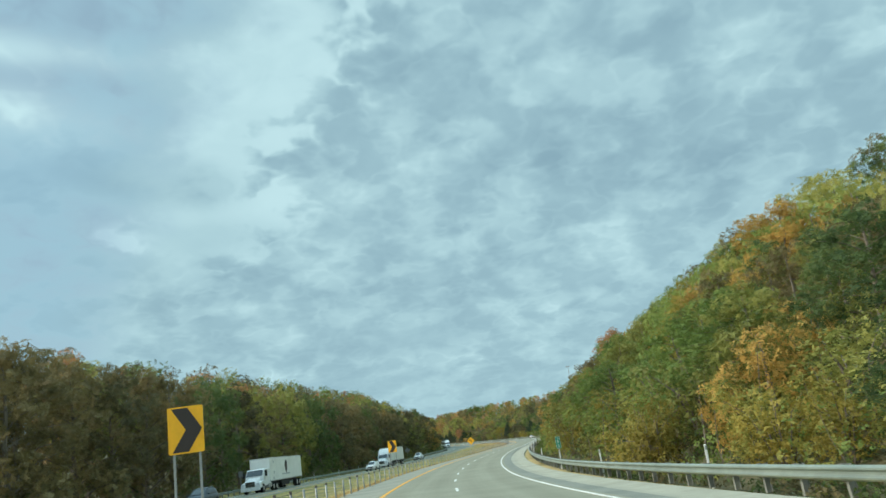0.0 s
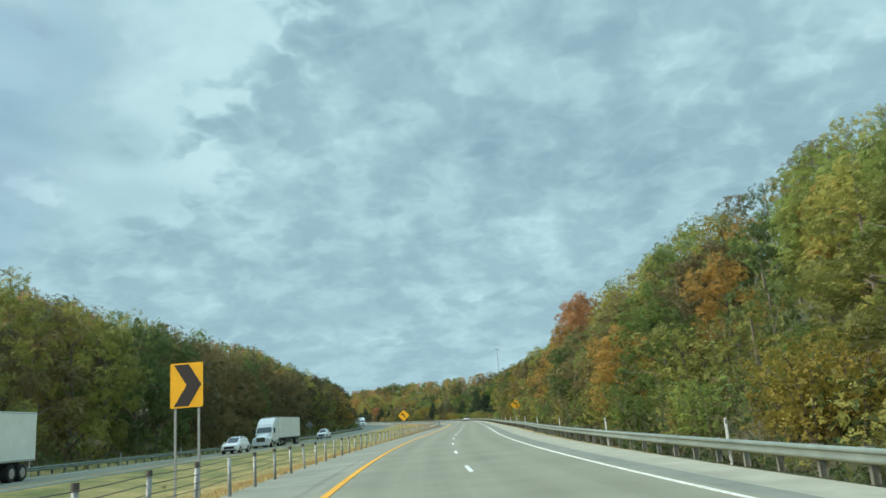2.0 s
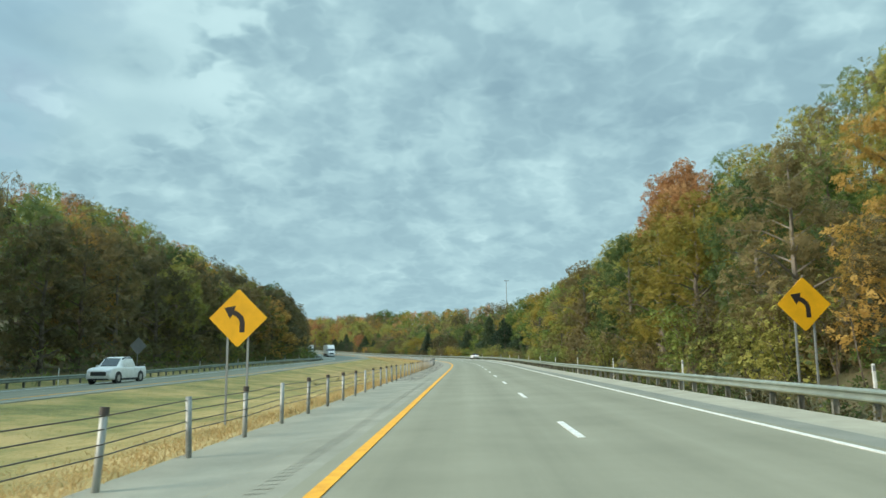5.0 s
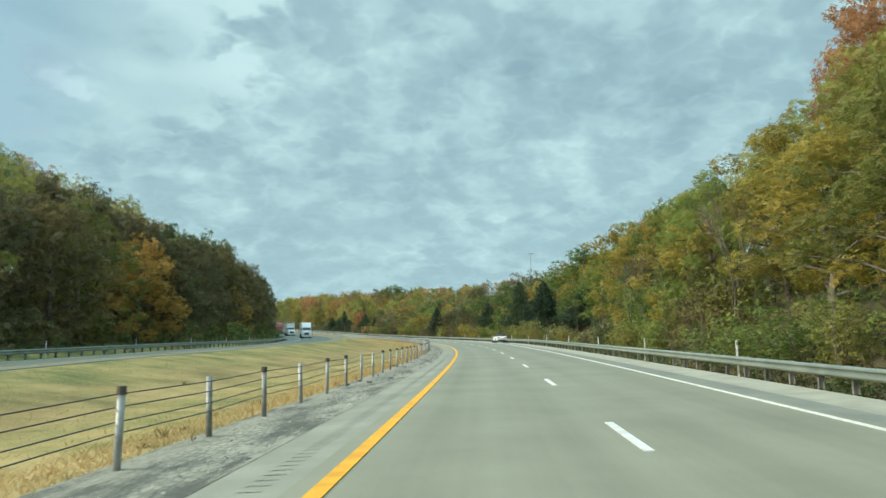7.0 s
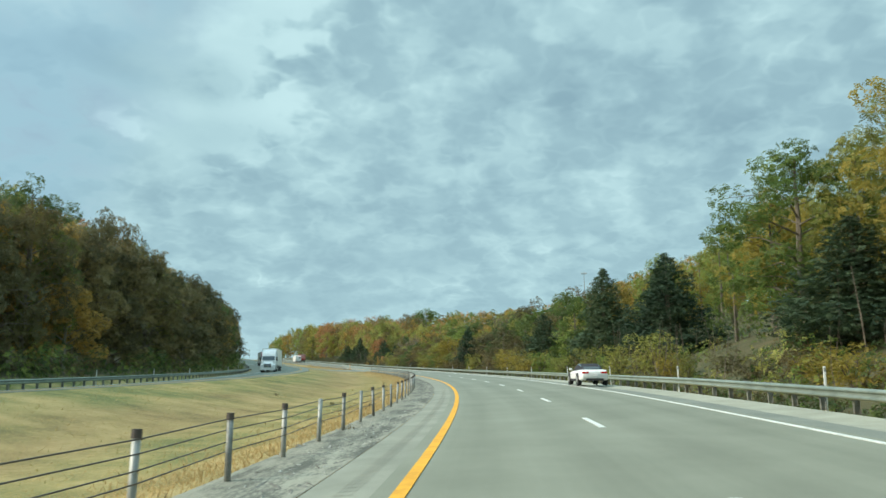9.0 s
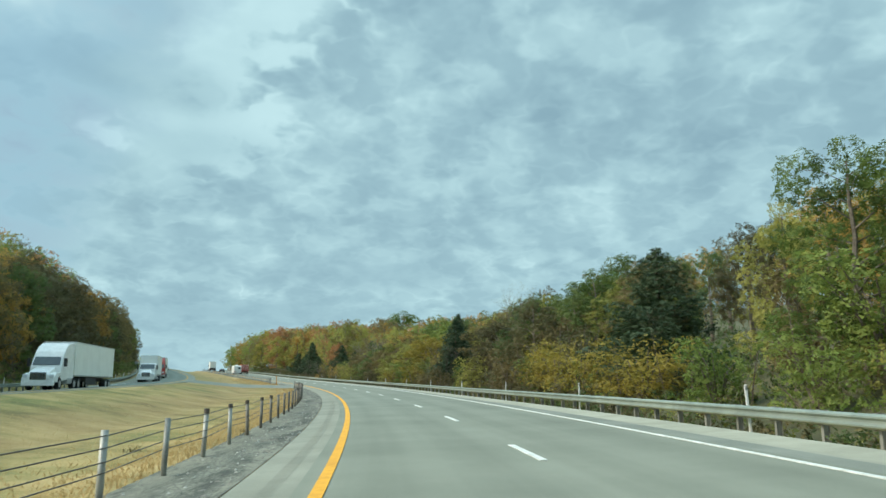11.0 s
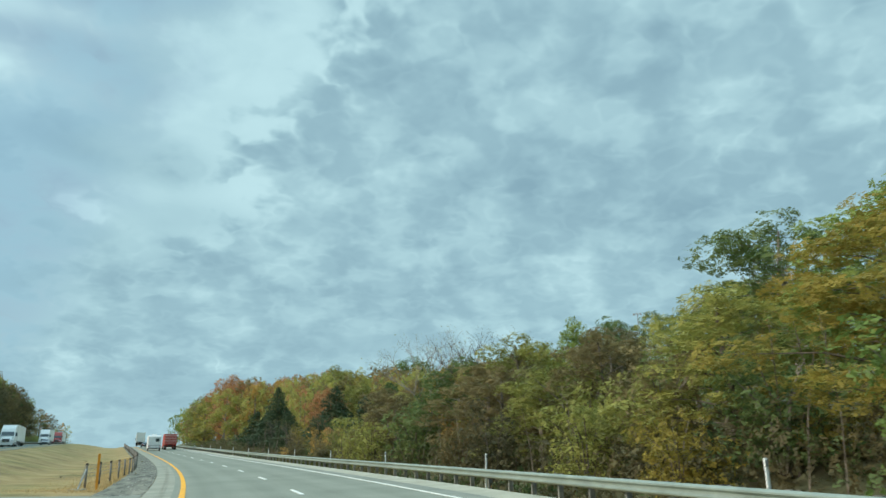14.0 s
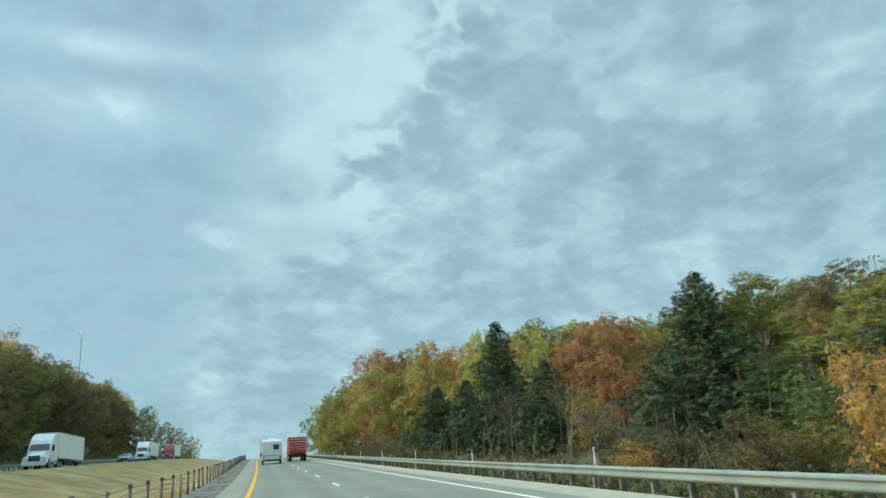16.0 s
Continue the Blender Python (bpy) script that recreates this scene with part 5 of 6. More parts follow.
def grass_blades(name, mat, s0, s1, n, seed, near, label):
    """Blades of mown grass: a fringe along the barrier, or all over the median."""
    rng = np.random.default_rng(seed)
    s = rng.uniform(s0, s1, n)
    d = -3.05 - np.abs(rng.normal(0, 1.7, n)) if near else rng.uniform(-15.6, -3.6, n)
    keep = (s < X0 - 0.5) | (s > X1 + 0.3) | (d > -2.9)
    s, d = s[keep], d[keep]
    n = len(s)
    base = np.array([tuple(at(a, b, ground_h(a, b) - 0.02)) for a, b in zip(s, d)])
    w, tall = rng.uniform(0, 6.28, n), rng.uniform(0.04, 0.15, n) * (np.where(d > -3.5, 1.5, 1.0) if near else 0.6)
    side = np.stack([np.cos(w), np.sin(w), 0 * w], 1) * rng.uniform(0.008, 0.02, n)[:, None]
    tip = base + np.stack([rng.normal(0, 0.09, n), rng.normal(0, 0.09, n), tall], 1)
    tri = np.stack([base - side, base + side, tip], 1).reshape(-1, 3)
    me = bpy.data.meshes.new(name)
    me.vertices.add(3 * n), me.loops.add(3 * n), me.polygons.add(n)
    me.vertices.foreach_set("co", tri.ravel())
    me.loops.foreach_set("vertex_index", np.arange(3 * n))
    me.polygons.foreach_set("loop_start", np.arange(0, 3 * n, 3))
    me.materials.append(M[mat])
    me.update(calc_edges=True)
    tagged(part(name, me, None), label, "grass", kind="stuff")


grass_blades("dry_grass", "straw", 12, 560, 120000, 12, True, "dry yellow grass blades along the cable barrier")
grass_blades("dry_grass", "straw", 200, 420, 50000, 13, False, "dry mown grass of the median")
grass_blades("mown_grass", "green_grass", 12, 360, 60000, 14, False, "green and khaki mown grass of the median")


def weed_tufts(s0, s1, n):
    """Dark dead tufts on the verge and in the mown grass."""
    rng = random.Random(79)
    verts, faces = [], []
    for _ in range(n):
        s, d = rng.uniform(s0, s1), rng.choice((rng.gauss(-3.1, 0.25), rng.gauss(-3.6, 0.5), rng.uniform(-12, -4)))
        if X0 - 1 < s < X1 + 1:
            continue
        mid = at(s, d, max(ground_h(s, d), -0.1 if d > -3.3 else -9) - 0.02)
        size = rng.uniform(0.08, 0.3)
        for _ in range(34):
            w, q = rng.uniform(0, 6.28), rng.gauss(0, size * 0.6)
            p = mid + Vector((math.cos(w) * q, math.sin(w) * q, 0))
            e = Vector((math.sin(w), math.cos(w), 0)) * rng.uniform(0.006, 0.014)
            k = len(verts)
            verts += [p - e, p + e, p + Vector((rng.gauss(0, size * 0.4), rng.gauss(0, size * 0.4), size * rng.uniform(0.4, 1.1)))]
            faces.append((k, k + 1, k + 2))
    tagged(part("weed_tufts", mesh_of("weed_tufts", verts, faces, M["weed"]), None), "dark dead weed tufts by the cable barrier", "grass", kind="stuff")


weed_tufts(20, 560, 110)


# ---- signs ----
def prism(points, thick, mat):
    """A flat plate in the x-z plane with the given outline, thick along y, its face at y = 0 towards -y."""
    bm = bmesh.new()
    face = bm.faces.new([bm.verts.new((x, 0, z)) for x, z in points])
    made = bmesh.ops.extrude_face_region(bm, geom=[face])["geom"]
    bmesh.ops.translate(bm, verts=[v for v in made if isinstance(v, bmesh.types.BMVert)], vec=(0, thick, 0))
    bmesh.ops.recalc_face_normals(bm, faces=bm.faces)
    me = bpy.data.meshes.new("plate")
    bm.to_mesh(me), bm.free()
    me.materials.append(mat)
    return me


def sign_post(x, tall, wide=0.06):
    bm = box(bmesh.new(), (x - wide / 2, 0.025, -0.5), (x + wide / 2, 0.075, tall), 0.006)
    me = bpy.data.meshes.new("post")
    bm.to_mesh(me), bm.free()
    me.materials.append(M["sign_back"])
    return me


def rounded(w, h, r=0.04):
    out = []
    for cx, cz, a0 in ((w / 2 - r, h / 2 - r, 0), (-w / 2 + r, h / 2 - r, 90), (-w / 2 + r, -h / 2 + r, 180), (w / 2 - r, -h / 2 + r, 270)):
        out += [(cx + r * math.cos(radians(a0 + k * 30)), cz + r * math.sin(radians(a0 + k * 30))) for k in range(4)]
    return out


def lift(points, z):
    return [(x, y + z) for x, y in points]


def chevron_sign(s, d, high, turn):
    ob = empty_at("chevron_sign", stand(s, d, ground_h(s, d), turn), "yellow sign with a black chevron on two steel posts", "road sign", "chevron signs")
    z = high - ground_h(s, d)
    part("panel", prism(lift(rounded(0.92, 1.22), z), 0.02, M["sign_yellow"]), ob)
    part("chevron", prism(lift([(-0.36, 0.57), (0.06, 0.57), (0.42, 0.0), (0.06, -0.57), (-0.36, -0.57), (0.0, 0.0)], z), 0.004, M["sign_black"]), ob, m=pose(0, -0.004, 0))
    for x in (-0.33, 0.33):
        part("post", sign_post(x, z + 0.55), ob)


def curve_sign(s, d, high, turn):
    ob = empty_at("curve_sign", stand(s, d, ground_h(s, d), turn), "yellow diamond sign with a black bent arrow on two posts", "road sign", "curve warning signs")
    z = high - ground_h(s, d)
    h = 0.86
    part("panel", prism(lift([(h, 0), (0.03, h - 0.03), (-0.03, h - 0.03), (-h, 0), (-0.03, -h + 0.03), (0.03, -h + 0.03)], z), 0.02, M["sign_yellow"]), ob)
    bow = [(0.2, -0.42), (0.2, -0.12), (0.15, 0.04), (0.03, 0.16), (-0.12, 0.24)]
    inner = [(0.05, -0.42), (0.05, -0.14), (0.02, -0.04), (-0.06, 0.04), (-0.17, 0.1)]
    arrow = bow + [(-0.08, 0.36), (-0.42, 0.3), (-0.24, -0.02)] + list(reversed(inner))
    part("arrow", prism(lift(arrow, z), 0.004, M["sign_black"]), ob, m=pose(0, -0.004, 0))
    for x in (-0.3, 0.3):
        part("post", sign_post(x, z + 0.4), ob)


def back_sign(s, d, high, w, diamond, label):
    ob = empty_at("road_sign", stand(s, d, ground_h(s, d)), label, "road sign")
    z = high - ground_h(s, d)
    shape = [(w, 0), (0, w), (-w, 0), (0, -w)] if diamond else rounded(w, w * 1.3)
    part("panel", prism(lift(shape, z), 0.015, M["sign_back"]), ob)
    part("post", sign_post(0.0, z + w * 0.5), ob, m=pose(0, -0.1, 0))


def letters(text, size, mat, m, parent, name):
    cu = bpy.data.curves.new(name, "FONT")
    cu.body, cu.size, cu.align_x, cu.align_y, cu.extrude = text, size, "CENTER", "CENTER", 0.002
    probe = bpy.data.objects.new(name, cu)
    scene.collection.objects.link(probe)
    bpy.context.view_layer.update()
    me = bpy.data.meshes.new_from_object(probe.evaluated_get(bpy.context.evaluated_depsgraph_get()))
    bpy.data.objects.remove(probe)
    me.materials.clear()
    me.materials.append(mat)
    part(name, me, parent, m=m)


def mile_sign(s, d, top):
    ob = empty_at("mile_marker", stand(s, d, ground_h(s, d)) @ pose(0, 0, 0, 0, -2, 4), "narrow green mile marker with white figures behind the guardrail", "road sign")
    z = top - ground_h(s, d) - 0.46
    part("border", prism(lift(rounded(0.37, 0.92, 0.03), z), 0.006, M["marker"]), ob)
    part("panel", prism(lift(rounded(0.34, 0.89, 0.03), z), 0.006, M["sign_green"]), ob, m=pose(0, -0.004, 0))
    letters("MILE", 0.115, M["marker"], pose(0, -0.007, z + 0.34, 90, 0, 0), ob, "word")
    letters("6", 0.36, M["marker"], pose(0, -0.007, z + 0.1, 90, 0, 0), ob, "figure")
    letters("3", 0.36, M["marker"], pose(0, -0.007, z - 0.25, 90, 0, 0), ob, "figure")
    part("post", sign_post(0.0, z + 0.3), ob)


chevron_sign(20.6, -3.75, 3.05, 4)
chevron_sign(83.0, -4.1, 2.95, -6)
curve_sign(178.0, -5.0, 2.7, 0)
curve_sign(180.0, 12.3, 2.8, 4)
mile_sign(62.2, 11.95, 1.85)
back_sign(228, -30.0, 2.6, 0.85, True, "bare grey back of a diamond sign by the oncoming lanes")
back_sign(107, -30.3, 2.4, 0.62, False, "bare grey back of a small sign by the oncoming lanes")
back_sign(664, -30.0, 3.4, 0.85, True, "bare grey back of a diamond sign by the oncoming lanes")

# yellow marker post in the median
ob = empty_at("median_marker", stand(484.5, -3.4, -0.1), "orange-yellow flexible marker post in the dry grass", "marker post")
bm = box(bmesh.new(), (-0.05, -0.02, -0.3), (0.05, 0.02, 1.5), 0.015)
part("blade", bm, ob, M["amber"])


# ---- vehicles ----
M["white_body"] = plain("white_vehicle_paint", (0.82, 0.82, 0.79), 0.35)
M["trailer_skin"] = surface("white_trailer_panels", (0.76, 0.76, 0.7), (0.88, 0.88, 0.82), 0.7, 0.5, 0, 0.04, 12.0, 0.3)
M["red_body"] = plain("red_vehicle_paint", (0.42, 0.045, 0.03), 0.4)
M["blue_grey"] = plain("dark_blue_grey_paint", (0.05, 0.07, 0.085), 0.3)
M["silver"] = plain("silver_paint", (0.4, 0.42, 0.42), 0.3, 0.3)
M["rubber"] = plain("tyre_rubber", (0.025, 0.025, 0.025), 0.85)
M["chassis"] = plain("black_chassis", (0.03, 0.03, 0.03), 0.7)
M["rim"] = plain("alloy_rim", (0.5, 0.5, 0.5), 0.35, 0.8)
M["glass"] = plain("dark_vehicle_glass", (0.06, 0.075, 0.08), 0.06)
M["lamp"] = plain("headlamp_glass", (0.75, 0.77, 0.78), 0.15)
M["tail"] = plain("red_lamp_glass", (0.5, 0.02, 0.015), 0.25)
M["cloth_top"] = plain("black_fabric_roof", (0.025, 0.025, 0.03), 0.9)
M["chrome"] = plain("chrome", (0.6, 0.6, 0.6), 0.15, 1.0)


def extruded(name, side, half, mat, parent, bevel=0.05, taper=1.0, label="", segments=3):
    """A body from its side view, points of (y, z), half wide each way; taper narrows what is above the middle."""
    bm = bmesh.new()
    face = bm.faces.new([bm.verts.new((-half, y, z)) for y, z in side])
    made = bmesh.ops.extrude_face_region(bm, geom=[face])["geom"]
    bmesh.ops.translate(bm, verts=[v for v in made if isinstance(v, bmesh.types.BMVert)], vec=(2 * half, 0, 0))
    bmesh.ops.recalc_face_normals(bm, faces=bm.faces)
    zs = [z for _, z in side]
    lo, hi = min(zs), max(zs)
    for v in bm.verts:
        v.co.x *= 1 - (1 - taper) * (v.co.z - lo) / (hi - lo)
    if bevel:
        bmesh.ops.bevel(bm, geom=list(bm.edges), offset=bevel, segments=segments, affect="EDGES", profile=0.6, clamp_overlap=True)
    ob = part(name, bm, parent, mat, label)
    return ob


def block(name, lo, hi, mat, parent, bevel=0.02, label=""):
    return part(name, box(bmesh.new(), lo, hi, bevel), parent, mat, label)


def wheel(parent, x, y, r, w):
    bm = bmesh.new()
    m = Matrix.Translation((x, y, r)) @ pose(0, 0, 0, 0, 90, 0)
    bmesh.ops.create_cone(bm, cap_ends=True, segments=20, radius1=r, radius2=r, depth=w, matrix=m)
    bmesh.ops.bevel(bm, geom=[e for e in bm.edges if len(e.link_faces) == 2 and any(len(f.verts) > 4 for f in e.link_faces)], offset=r * 0.09, segments=2, affect="EDGES")
    ob = part("wheel", bm, parent, M["rubber"])
    bm = bmesh.new()
    for k in (-1, 1):
        bmesh.ops.create_cone(bm, cap_ends=True, segments=16, radius1=r * 0.62, radius2=r * 0.5, depth=0.03, matrix=Matrix.Translation((x + k * (w / 2 + 0.006), y, r)) @ pose(0, 0, 0, 0, 90 * k, 0))
    part("rim", bm, ob, M["rim"])


def semi_truck(s, d, cab, label, facing=180, sleeper=True, emblem=False, length=14.6):
    """Tractor and box trailer; the front bumper at s."""
    o = far_road(s, d) if d < -15 else 0
    t = empty_at("semi_truck", stand(s, d, 0.02 + o, facing), label, "truck", "trucks")
    back = -1.05 if sleeper else -0.4
    side = [(-1.6, 0.75), (-1.6, 1.86), (-2.15, 2.7), *([(-2.45, 3.15), (-3.0, 3.6), (-3.7, 3.88)] if sleeper else [(-2.5, 2.82)]), (-3.9 + back, 3.95 if sleeper else 2.85), (-3.9 + back, 0.95), (-2.3, 0.75)]
    extruded("cab", side, 1.22, M[cab], t, 0.11, 0.92)
    extruded("hood", [(-0.02, 0.7), (0.02, 0.9), (-0.04, 1.25), (-0.25, 1.46), (-1.0, 1.68), (-1.7, 1.84), (-1.75, 0.9)], 0.9, M[cab], t, 0.1, 0.8)
    for k in (-1, 1):
        fender = extruded("fender", [(-0.04, 0.62), (-0.02, 0.95), (-0.25, 1.22), (-0.9, 1.38), (-1.75, 1.4), (-2.05, 1.1), (-2.05, 0.7), (-1.95, 0.72), (-1.86, 0.98), (-1.62, 1.14), (-1.22, 1.14), (-0.98, 0.98), (-0.88, 0.62)], 0.25, M[cab], t, 0.04, 0.9)
        fender.matrix_basis = pose(k * 0.97, 0, 0)
        block("door", (k * 1.205 - 0.02, -3.15, 0.95), (k * 1.205 + 0.02, -2.05, 1.9), M[cab], t, 0.01)
        block("step", (k * 1.1 - 0.16, -3.1, 0.42), (k * 1.1 + 0.16, -2.2, 0.5), M["chrome"], t, 0.01)
    block("grille_frame", (-0.6, -0.05, 0.8), (0.6, 0.03, 1.42), M["chrome"], t, 0.04)
    for i in range(6):
        block("grille_bar", (-0.52, 0.0, 0.89 + i * 0.08), (0.52, 0.06, 0.92 + i * 0.08), M["chrome"], t, 0.005)
    bm = bmesh.new()
    bm.faces.new([bm.verts.new(p) for p in ((-1.03, -1.70, 2.0), (1.03, -1.70, 2.0), (0.98, -2.125, 2.65), (-0.98, -2.125, 2.65))])
    bmesh.ops.translate(bm, verts=bm.verts, vec=(0, 0.024, 0.018))
    bmesh.ops.solidify(bm, geom=bm.faces[:], thickness=0.05)
    part("windshield", bm, t, M["glass"])
    for k in (-1, 1):
        block("side_window", (k * 1.17 - 0.035, -3.05, 1.95), (k * 1.17 + 0.035, -2.2, 2.6), M["glass"], t, 0.01)
        block("headlight", (k * 0.98 - 0.16, -0.12, 1.0), (k * 0.98 + 0.16, 0.03, 1.25), M["lamp"], t, 0.03)
        block("mirror", (k * 1.4 - 0.1, -1.95, 1.9), (k * 1.4 + 0.1, -1.8, 2.55), M["chassis"], t, 0.03)
        block("fuel_tank", (k * 1.0 - 0.24, -4.6, 0.5), (k * 1.0 + 0.24, -3.2, 1.0), M["silver"], t, 0.12)
        block("landing_leg", (k * 0.85 - 0.05, -8.0, 0.35), (k * 0.85 + 0.05, -7.85, 1.1), M["chassis"], t, 0.005)
        block("trailer_skirt", (k * 1.2 - 0.015, -12.0, 0.45), (k * 1.2 + 0.015, -8.6, 1.1), M["chassis"], t, 0.005)
        for y in (-1.42, -5.3, -6.55):
            wheel(t, k * 1.05, y, 0.5, 0.34)
        for y in (-length - 2.0, -length - 0.8):
            wheel(t, k * 1.05, y, 0.5, 0.5)
    block("grille", (-0.53, -0.06, 0.86), (0.53, 0.038, 1.36), M["chassis"], t, 0.02)
    block("bumper", (-1.2, -0.2, 0.35), (1.2, 0.07, 0.72), M["white_body" if cab == "white_body" else "chrome"], t, 0.05)
    block("chassis", (-0.45, -length - 3.2, 0.75), (0.45, -0.8, 1.12), M["chassis"], t, 0.02)
    box_ = block("trailer", (-1.29, -length - 3.4, 1.15), (1.29, -4.9 if sleeper else -3.9, 4.08), M["trailer_skin"], t, 0.04)
    block("top_rail", (-1.3, -length - 3.41, 3.98), (1.3, -4.89 if sleeper else -3.89, 4.03), M["silver"], box_, 0.005)
    block("bottom_rail", (-1.3, -length - 3.41, 1.16), (1.3, -4.89 if sleeper else -3.89, 1.26), M["silver"], box_, 0.005)
    if emblem:
        crest = [(0.35, -0.7), (0.18, -0.75), (0.12, -0.35), (-0.05, -0.55), (-0.22, -0.35), (-0.12, -0.1), (-0.3, 0.0), (-0.32, 0.25), (-0.1, 0.55), (0.2, 0.75), (0.5, 0.62), (0.62, 0.2), (0.52, -0.3)]
        part("emblem", prism([(x * 1.25, z * 1.2) for x, z in crest], 0.004, M["sign_black"]), box_, m=pose(-1.297, -10.5, 2.75, 0, 0, -90))
        for y, z in ((-5.4, 3.55), (-5.5, 2.2), (-5.3, 1.5)):
            block("placard", (-1.3, y - 0.14, z - 0.18), (-1.291, y + 0.14, z + 0.18), M["silver"], box_, 0.0)
        block("lettering", (-1.296, -12.2, 1.78), (-1.291, -8.9, 1.92), M["silver"], box_, 0.0)
    return t


def shell(ys, low, top, half, n=4.5, tuck=0.0, around=24):
    """Rings of points round a body: ys front to back, functions of y for its underside, top and half width."""
    rings = []
    for y in ys:
        lo, hi, w = low(y), top(y), half(y)
        ring = []
        for k in range(around):
            c, q = math.cos(2 * math.pi * k / around), math.sin(2 * math.pi * k / around)
            x = w * math.copysign(abs(c) ** (2 / n), c)
            z = (lo + hi) / 2 + (hi - lo) / 2 * math.copysign(abs(q) ** (2 / n), q)
            ring.append(Vector((x * (1 - tuck * (z - lo) / max(hi - lo, 0.01)), y, z)))
        rings.append(ring)
    return rings


def skin(name, rings, mat, parent, label=""):
    w, verts, faces = len(rings[0]), [v for r in rings for v in r], []
    for i in range(len(rings) - 1):
        faces += [(i * w + k, i * w + (k + 1) % w, (i + 1) * w + (k + 1) % w, (i + 1) * w + k) for k in range(w)]
    faces += [tuple(reversed(range(w))), tuple(range((len(rings) - 1) * w, len(rings) * w))]
    return part(name, mesh_of(name, verts, faces, mat, True), parent, label=label)


def patch(name, rings, u0, u1, a0, a1, mat, parent, lift_=0.012, label="", steps=8):
    """A panel lying on a shell: u along it from front to back, a round it in degrees from the right side over the top."""
    w, n = len(rings[0]), len(rings) - 1

    def point(u, a):
        fu, fa = max(0.0, min(u, 0.9999)) * n, (a / 360 * w) % w
        i, k = int(fu), int(fa)
        p = rings[i][k].lerp(rings[i][(k + 1) % w], fa - k)
        return p.lerp(rings[i + 1][k].lerp(rings[i + 1][(k + 1) % w], fa - k), fu - i)

    verts, faces = [], []
    for i in range(steps + 1):
        for k in range(steps + 1):
            u, a = u0 + (u1 - u0) * i / steps, a0 + (a1 - a0) * k / steps
            p = point(u, a)
            out = (point(u + 0.01, a) - point(u - 0.01, a)).cross(point(u, a + 2) - point(u, a - 2)).normalized()
            if out.dot(p - Vector((0, sum(v.y for v in rings[n // 2]) / w, 0.6))) < 0:
                out = -out
            verts += [p + out * lift_, p - out * 0.01]
    m = steps + 1
    for i in range(steps):
        for k in range(steps):
            a, b, c, d = (2 * (i * m + k), 2 * (i * m + k + 1), 2 * ((i + 1) * m + k + 1), 2 * ((i + 1) * m + k))
            faces.append((a, b, c, d))
    rim = [i * m for i in range(m)] + [(m - 1) * m + k for k in range(1, m)] + [i * m + m - 1 for i in range(m - 2, -1, -1)] + [k for k in range(m - 2, 0, -1)]
    faces += [(2 * a, 2 * b, 2 * b + 1, 2 * a + 1) for a, b in zip(rim, rim[1:] + rim[:1])]
    return part(name, mesh_of(name, verts, faces, mat, True), parent, label=label)


